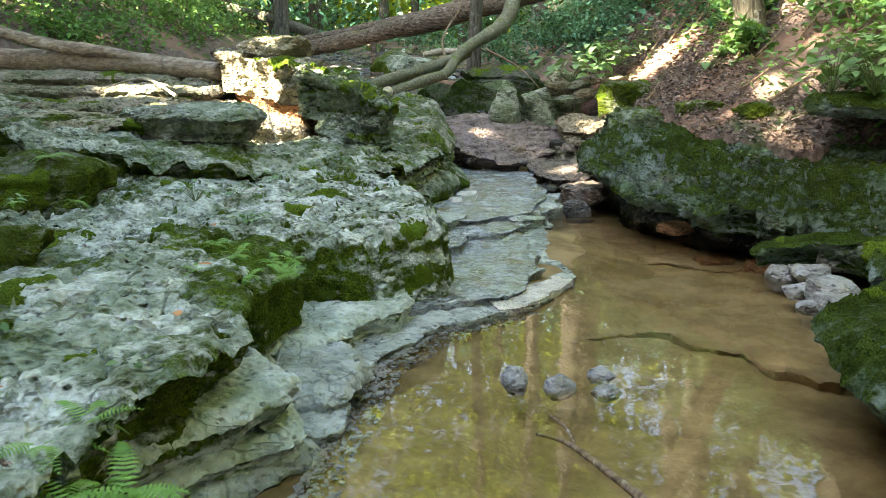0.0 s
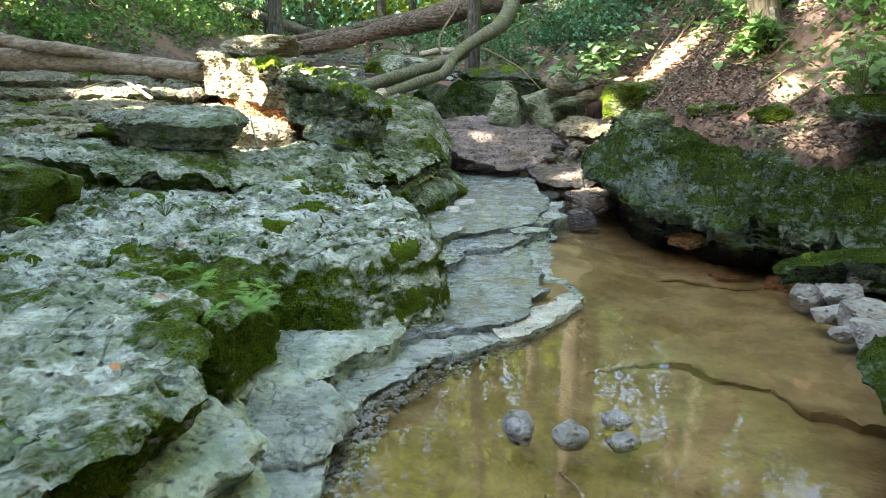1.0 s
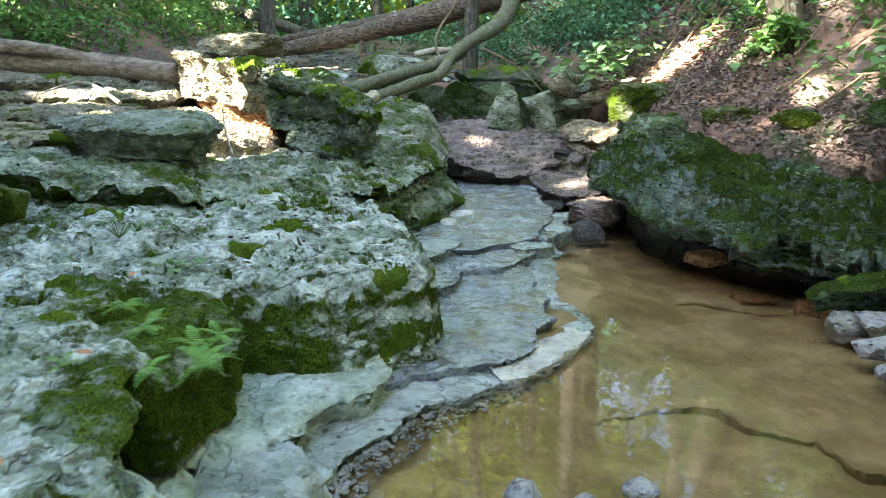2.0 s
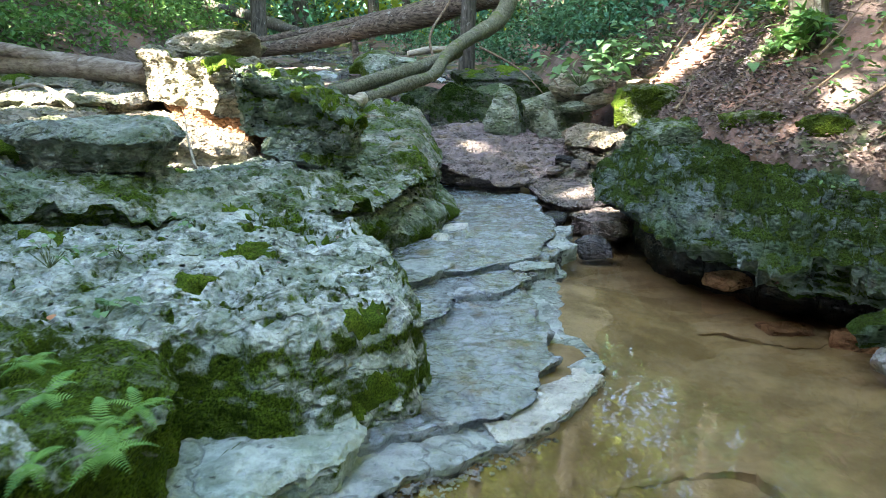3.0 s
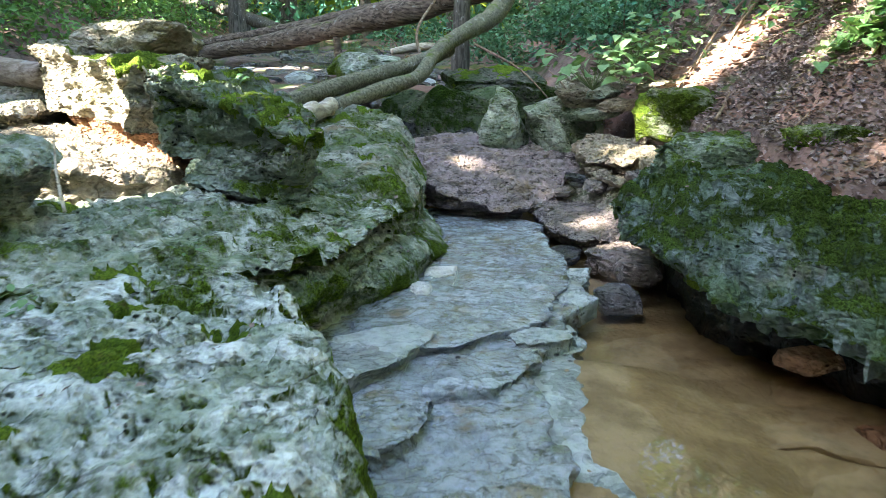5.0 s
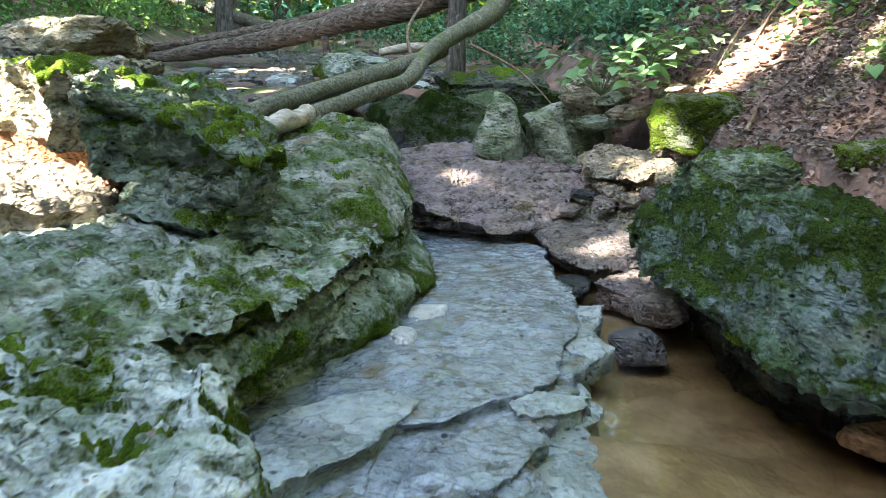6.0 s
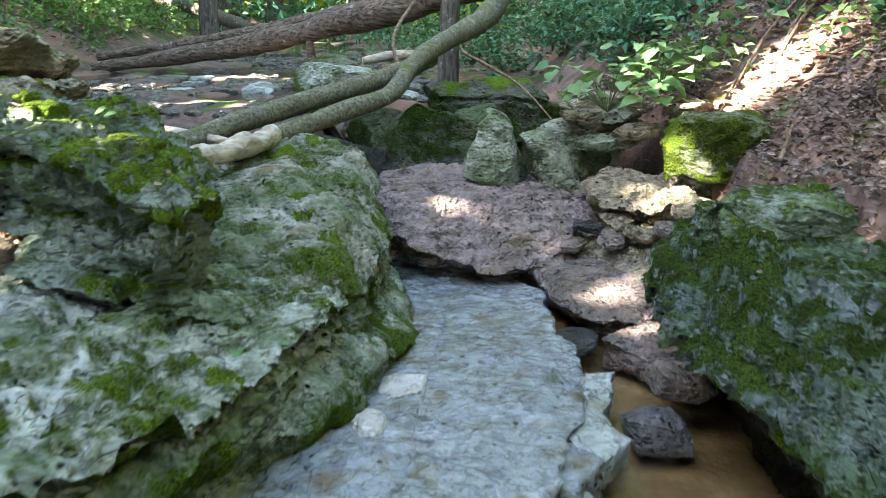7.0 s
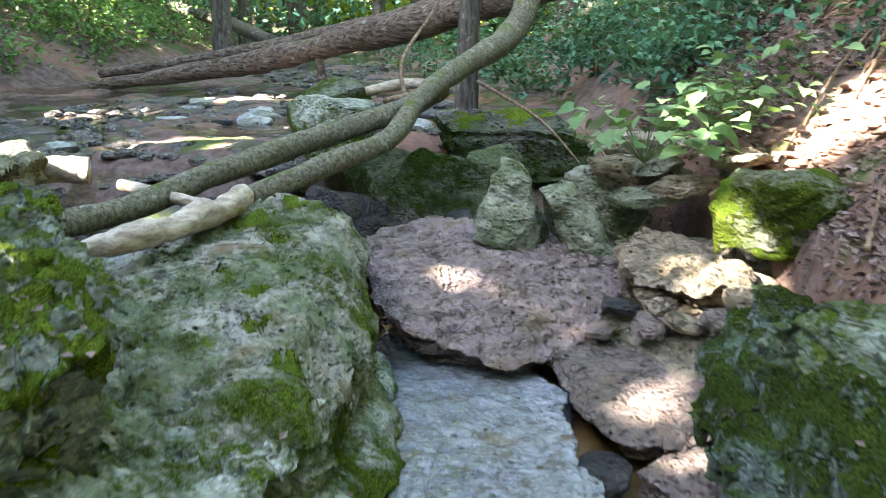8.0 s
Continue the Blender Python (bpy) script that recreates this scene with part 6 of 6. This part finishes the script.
for k, (x, y, z, s, n) in enumerate(((-0.76, 1.52, 0.40, 1.7, 9), (-0.68, 1.60, 0.36, 1.5, 9), (-0.86, 1.62, 0.47, 1.5, 9), (-0.80, 1.72, 0.47, 1.2, 8), (-0.60, 3.06, 0.46, 1.0, 11), (-0.62, 3.30, 0.46, 0.8, 8), (-0.66, 3.18, 0.47, 0.9, 9), (-0.72, 2.98, 0.48, 0.8, 8), (-0.86, 3.35, 0.47, 1.0, 9), (-1.0, 3.55, 0.47, 0.9, 8), (-1.9, 3.2, 0.62, 1.3, 9), (-2.1, 3.0, 0.62, 1.3, 9), (-2.0, 4.2, 0.78, 1.1, 8), (-2.35, 4.0, 0.80, 1.2, 8), (-1.75, 3.9, 0.6, 0.9, 6), (-1.5, 2.85, 0.78, 0.5, 5), (-0.9, 2.9, 0.52, 0.5, 5), (-2.6, 4.6, 0.8, 1.2, 7))):
    fern((x, y, z), s, n, 700 + k)


def herb(place, leaves, size, spread_r, seed, mesh, label, stalks=0.6):
    """A plant of single leaves on thin stalks."""
    rng = np.random.default_rng(seed)
    root = thing_at("leafy_plant", place, label, "plant", "leafy plants on the rocks")
    v, f = [], []
    for k in range(leaves):
        a, r = rng.uniform(0, 2 * math.pi), spread_r * rng.uniform(0.15, 1.0) ** 0.7
        h = stalks * spread_r * rng.uniform(0.3, 1.2)
        tip = np.array([math.cos(a) * r, math.sin(a) * r, h])
        shared("leaf", mesh, root, pose(*tip, rng.normal() * 16, rng.normal() * 16, math.degrees(a) - 90 + rng.normal() * 30) @ Matrix.Scale(size * rng.uniform(0.65, 1.2), 4))
        b = len(v)
        side = np.array([-math.sin(a), math.cos(a), 0]) * 0.0014
        mid = tip * 0.55 + np.array([0, 0, 0.12 * spread_r])
        v += [tuple(-side), tuple(side), tuple(mid - side), tuple(mid + side), tuple(tip - side), tuple(tip + side), tuple(mid + np.array([0, 0, 0.004])), (0, 0, 0.004)]
        f += [[b, b + 1, b + 3, b + 2], [b + 2, b + 3, b + 5, b + 4], [b, b + 2, b + 6, b + 7], [b + 1, b + 7, b + 6, b + 3]]
    me = bpy.data.meshes.new("stem")
    me.from_pydata(v, [], f)
    me.materials.append(M_STALK)
    shared("stalk", me, root, Matrix.Identity(4))
    return root


for k, (x, y, z, n, s, r) in enumerate(((-0.22, 6.52, 0.44, 10, 1.2, 0.07), (-0.95, 3.95, 0.47, 12, 0.9, 0.09), (-1.35, 4.45, 0.50, 16, 0.8, 0.16), (-1.15, 4.6, 0.49, 10, 0.8, 0.10), (-1.0, 5.15, 0.50, 12, 0.8, 0.10), (-1.25, 2.2, 0.54, 7, 0.6, 0.05), (-0.80, 2.0, 0.50, 5, 0.5, 0.04), (-1.7, 3.15, 0.70, 8, 0.8, 0.08), (-0.7, 5.6, 0.56, 7, 0.6, 0.06), (-0.9, 6.0, 0.62, 8, 0.6, 0.07), (1.85, 6.3, 0.62, 8, 0.7, 0.08), (2.1, 5.6, 0.6, 8, 0.7, 0.08), (-0.75, 7.0, 1.12, 7, 0.8, 0.06))):
    herb((x, y, z), n, s, r, 740 + k, SMALL_LEAF, "small green seedling rooted in mossy rock")
for k, (x, y, z, n, s, r) in enumerate(((1.40, 9.30, 0.98, 70, 0.75, 0.40), (1.72, 9.32, 1.10, 60, 0.75, 0.36), (2.05, 9.5, 1.25, 40, 0.6, 0.4), (2.9, 9.7, 1.75, 40, 0.65, 0.5), (1.62, 9.25, 1.0, 12, 1.15, 0.22), (1.95, 9.3, 1.2, 24, 0.6, 0.3), (2.3, 9.6, 1.45, 14, 0.7, 0.3))):
    herb((x, y, z), n, s, r, 770 + k, BIG_LEAF, "broad heart-leaved plant arching over the bank", 0.7)
for k, (x, y, z, n, s, r) in enumerate(((2.45, 7.3, 1.08, 26, 0.8, 0.22), (2.6, 7.45, 1.2, 20, 0.8, 0.22), (2.55, 7.15, 1.0, 14, 0.7, 0.18), (2.48, 5.38, 1.03, 46, 0.62, 0.26), (2.68, 5.22, 1.03, 46, 0.62, 0.28), (2.9, 5.5, 1.05, 40, 0.65, 0.34), (2.7, 5.65, 1.05, 36, 0.62, 0.28), (3.1, 5.2, 1.05, 34, 0.65, 0.34))):
    herb((x, y, z), n, s, r, 780 + k, BIG_LEAF, "leafy green plant hanging from the bank", 1.1)

# single fallen leaves on the pale ledge
for k, (x, y, a) in enumerate(((-0.78, 2.33, 20), (-1.02, 1.80, 130), (-0.98, 1.68, 60), (-1.25, 2.75, 200), (-0.85, 2.95, 80), (-1.1, 3.9, 15), (-0.85, 4.35, 240))):
    ob = new("fallen_leaf", leaf_mesh("fallen_leaf", 0.06, 0.03, M_RUST, 0.1))
    ob.matrix_basis = pose(x, y, 0.53 if y < 3 else 0.48, 6, -5, a)
    tagged(ob, "dry orange-brown leaf fallen on the ledge", "leaf", "fallen leaves on the ledge")


# twigs and bare roots on the slope, a dead branch on the ledge
def twig(name, label, pts, r, seed, mat=None):
    tagged(tube(name, pts, [r, r * 0.8, r * 0.4], mat or M_TWIG, seed, around=7, along=24), label, "branch")


rng = np.random.default_rng(55)
for k in range(26):
    x, y = rng.uniform(1.9, 3.2), rng.uniform(5.9, 10.2)
    if x < right_foot(y) + 0.1:
        continue
    a, l = rng.uniform(0, math.pi), rng.uniform(0.2, 0.6)
    pts = [(x + l * (u - 0.5) * math.cos(a), y + l * (u - 0.5) * math.sin(a)) for u in (0, 0.5, 1)]
    pts = [(p[0], p[1], on_land(*p)[2] + 0.05 + rng.uniform(0, 0.03)) for p in pts]
    twig("twig", "thin dry twig lying on the leaf litter", pts, rng.uniform(0.005, 0.012), k)
for k, (dx, dy) in enumerate(((0, 0), (0.12, 0.1), (-0.15, 0.15), (0.3, -0.05), (0.2, 0.25))):
    twig("root", "bare tree root hanging down the sunlit clay bank", [(2.75 + dx, 9.35 + dy, on_land(2.75 + dx, 9.35 + dy)[2] + 0.07), (2.5 + dx, 9.2 + dy, on_land(2.5 + dx, 9.2 + dy)[2] + 0.09), (2.2 + dx, 8.95 + dy, on_land(2.2 + dx, 8.95 + dy)[2] + 0.02)], 0.011, 60 + k)
twig("dead_branch", "thin dead branch leaning over the mossy block", [(0.55, 10.9, 1.35), (0.95, 10.5, 1.12), (1.2, 10.2, 0.85)], 0.014, 71)
twig("dead_branch", "thin stick standing beside the leaning stone", [(1.35, 9.6, 0.80), (1.25, 9.8, 1.0), (1.15, 10.0, 1.12)], 0.010, 72)
twig("dead_branch", "forked bleached twig on the stone terrace", [(-2.0, 6.3, 0.98), (-2.3, 6.5, 1.1), (-2.7, 6.7, 1.02)], 0.014, 73, M_PALEWOOD)
twig("dead_branch", "thin stick leaning on the flat slab", [(-1.12, 5.6, 0.72), (-1.18, 5.7, 0.85), (-1.22, 5.8, 0.98)], 0.007, 74, M_PALEWOOD)


# ---- moss cushions on the beds and boulders ----
beds = [o for o in scene.objects if o.type == "MESH" and o.parent is None]
GROWTH = {"thick pale limestone": (14, 0.05, 0.11, 0.9), "massive pitted": (22, 0.05, 0.12, 0.97), "long thin-bedded": (9, 0.04, 0.12, 0.6), "sloping dark-green": (5, 0.05, 0.10, 0.1),
          "low mossy slab": (8, 0.06, 0.15, 0.4), "undercut mossy rock": (12, 0.05, 0.14, 0.5), "grey cracked boulder half": (12, 0.06, 0.14, 0.05), "huge weathered": (6, 0.05, 0.12, 0.1), "rough grey-green": (6, 0.05, 0.11, 0.4), "deep green mossy": (10, 0.06, 0.14, 0.7),
          "middle bed": (5, 0.05, 0.11, 0.9), "bright moss-topped": (3, 0.08, 0.16, 0.3), "large square mossy": (8, 0.1, 0.22, 0.4), "thin-bedded stone terrace": (4, 0.06, 0.15, 0.5), "moss-covered rock": (6, 0.08, 0.16, 0.4), "mossy mound": (6, 0.08, 0.16, 0.4)}
for k, ob in enumerate(beds):
    for start, (count, low, high, side) in GROWTH.items():
        if str(ob.get("label", "")).startswith(start):
            moss_on(ob, count, low, high, 900 + k, side, lambda w: (w[:, 1] > 1.0) & (w[:, 0] > -3.2) & (w[:, 0] < 3.3))


# ---- leaf crumbs caught on the beds, grit along the waterline ----
rng = np.random.default_rng(133)
spots = []
for ob in beds:
    if str(ob.get("label", "")).startswith(("massive pitted", "thick pale", "long thin", "sloping dark", "grey cracked", "lower pale", "broad purple")):
        me = ob.data
        v, nv = np.empty(len(me.vertices) * 3), np.empty(len(me.vertices) * 3)
        me.vertices.foreach_get("co", v)
        me.vertices.foreach_get("normal", nv)
        v, nv = v.reshape(-1, 3) + np.array(ob.location), nv.reshape(-1, 3)
        seen = (np.abs(nv[:, 2]) > 0.8) & (v[:, 0] > -2.6) & (v[:, 0] < 2.8) & (fbm(v, 2.1, 4, 0.6, 9) > 0.28)
        spots.append(v[rng.choice(np.flatnonzero(seen), min(160, int(seen.sum())), replace=False)])
spots = np.vstack(spots) + np.array([0, 0, 0.006])
tagged(scatter_leaves("leaf_litter", spots, rng.uniform(0.012, 0.04, len(spots)), M_LITTER, 134, 0.75), "brown leaf crumbs caught on the rocks", "leaf litter", kind="stuff")
y = rng.uniform(2.15, 4.1, 1500)
x = np.interp(y, [2.2, 2.9, 3.3, 3.7, 4.0, 4.4], [-0.46, -0.36, -0.29, -0.05, 0.27, 0.70]) + rng.uniform(0, 1, len(y)) ** 2 * 0.13
stones("gravel", "fine grit and pebbles along the waterline", np.column_stack([x, y, land(x, y) + 0.002]), rng.uniform(0.006, 0.026, len(y)), M_PEBBLE, 135)
q = np.column_stack([rng.normal(2.22, 0.24, 260), rng.normal(9.02, 0.16, 260)])
q = q[q[:, 0] > right_foot(q[:, 1]) + 0.05]
stones("clay_clods", "crumbling pink clay on the bare bank", np.column_stack([q, land(q[:, 0], q[:, 1]) + 0.02]), rng.uniform(0.03, 0.12, len(q)), M_CLAY, 136)
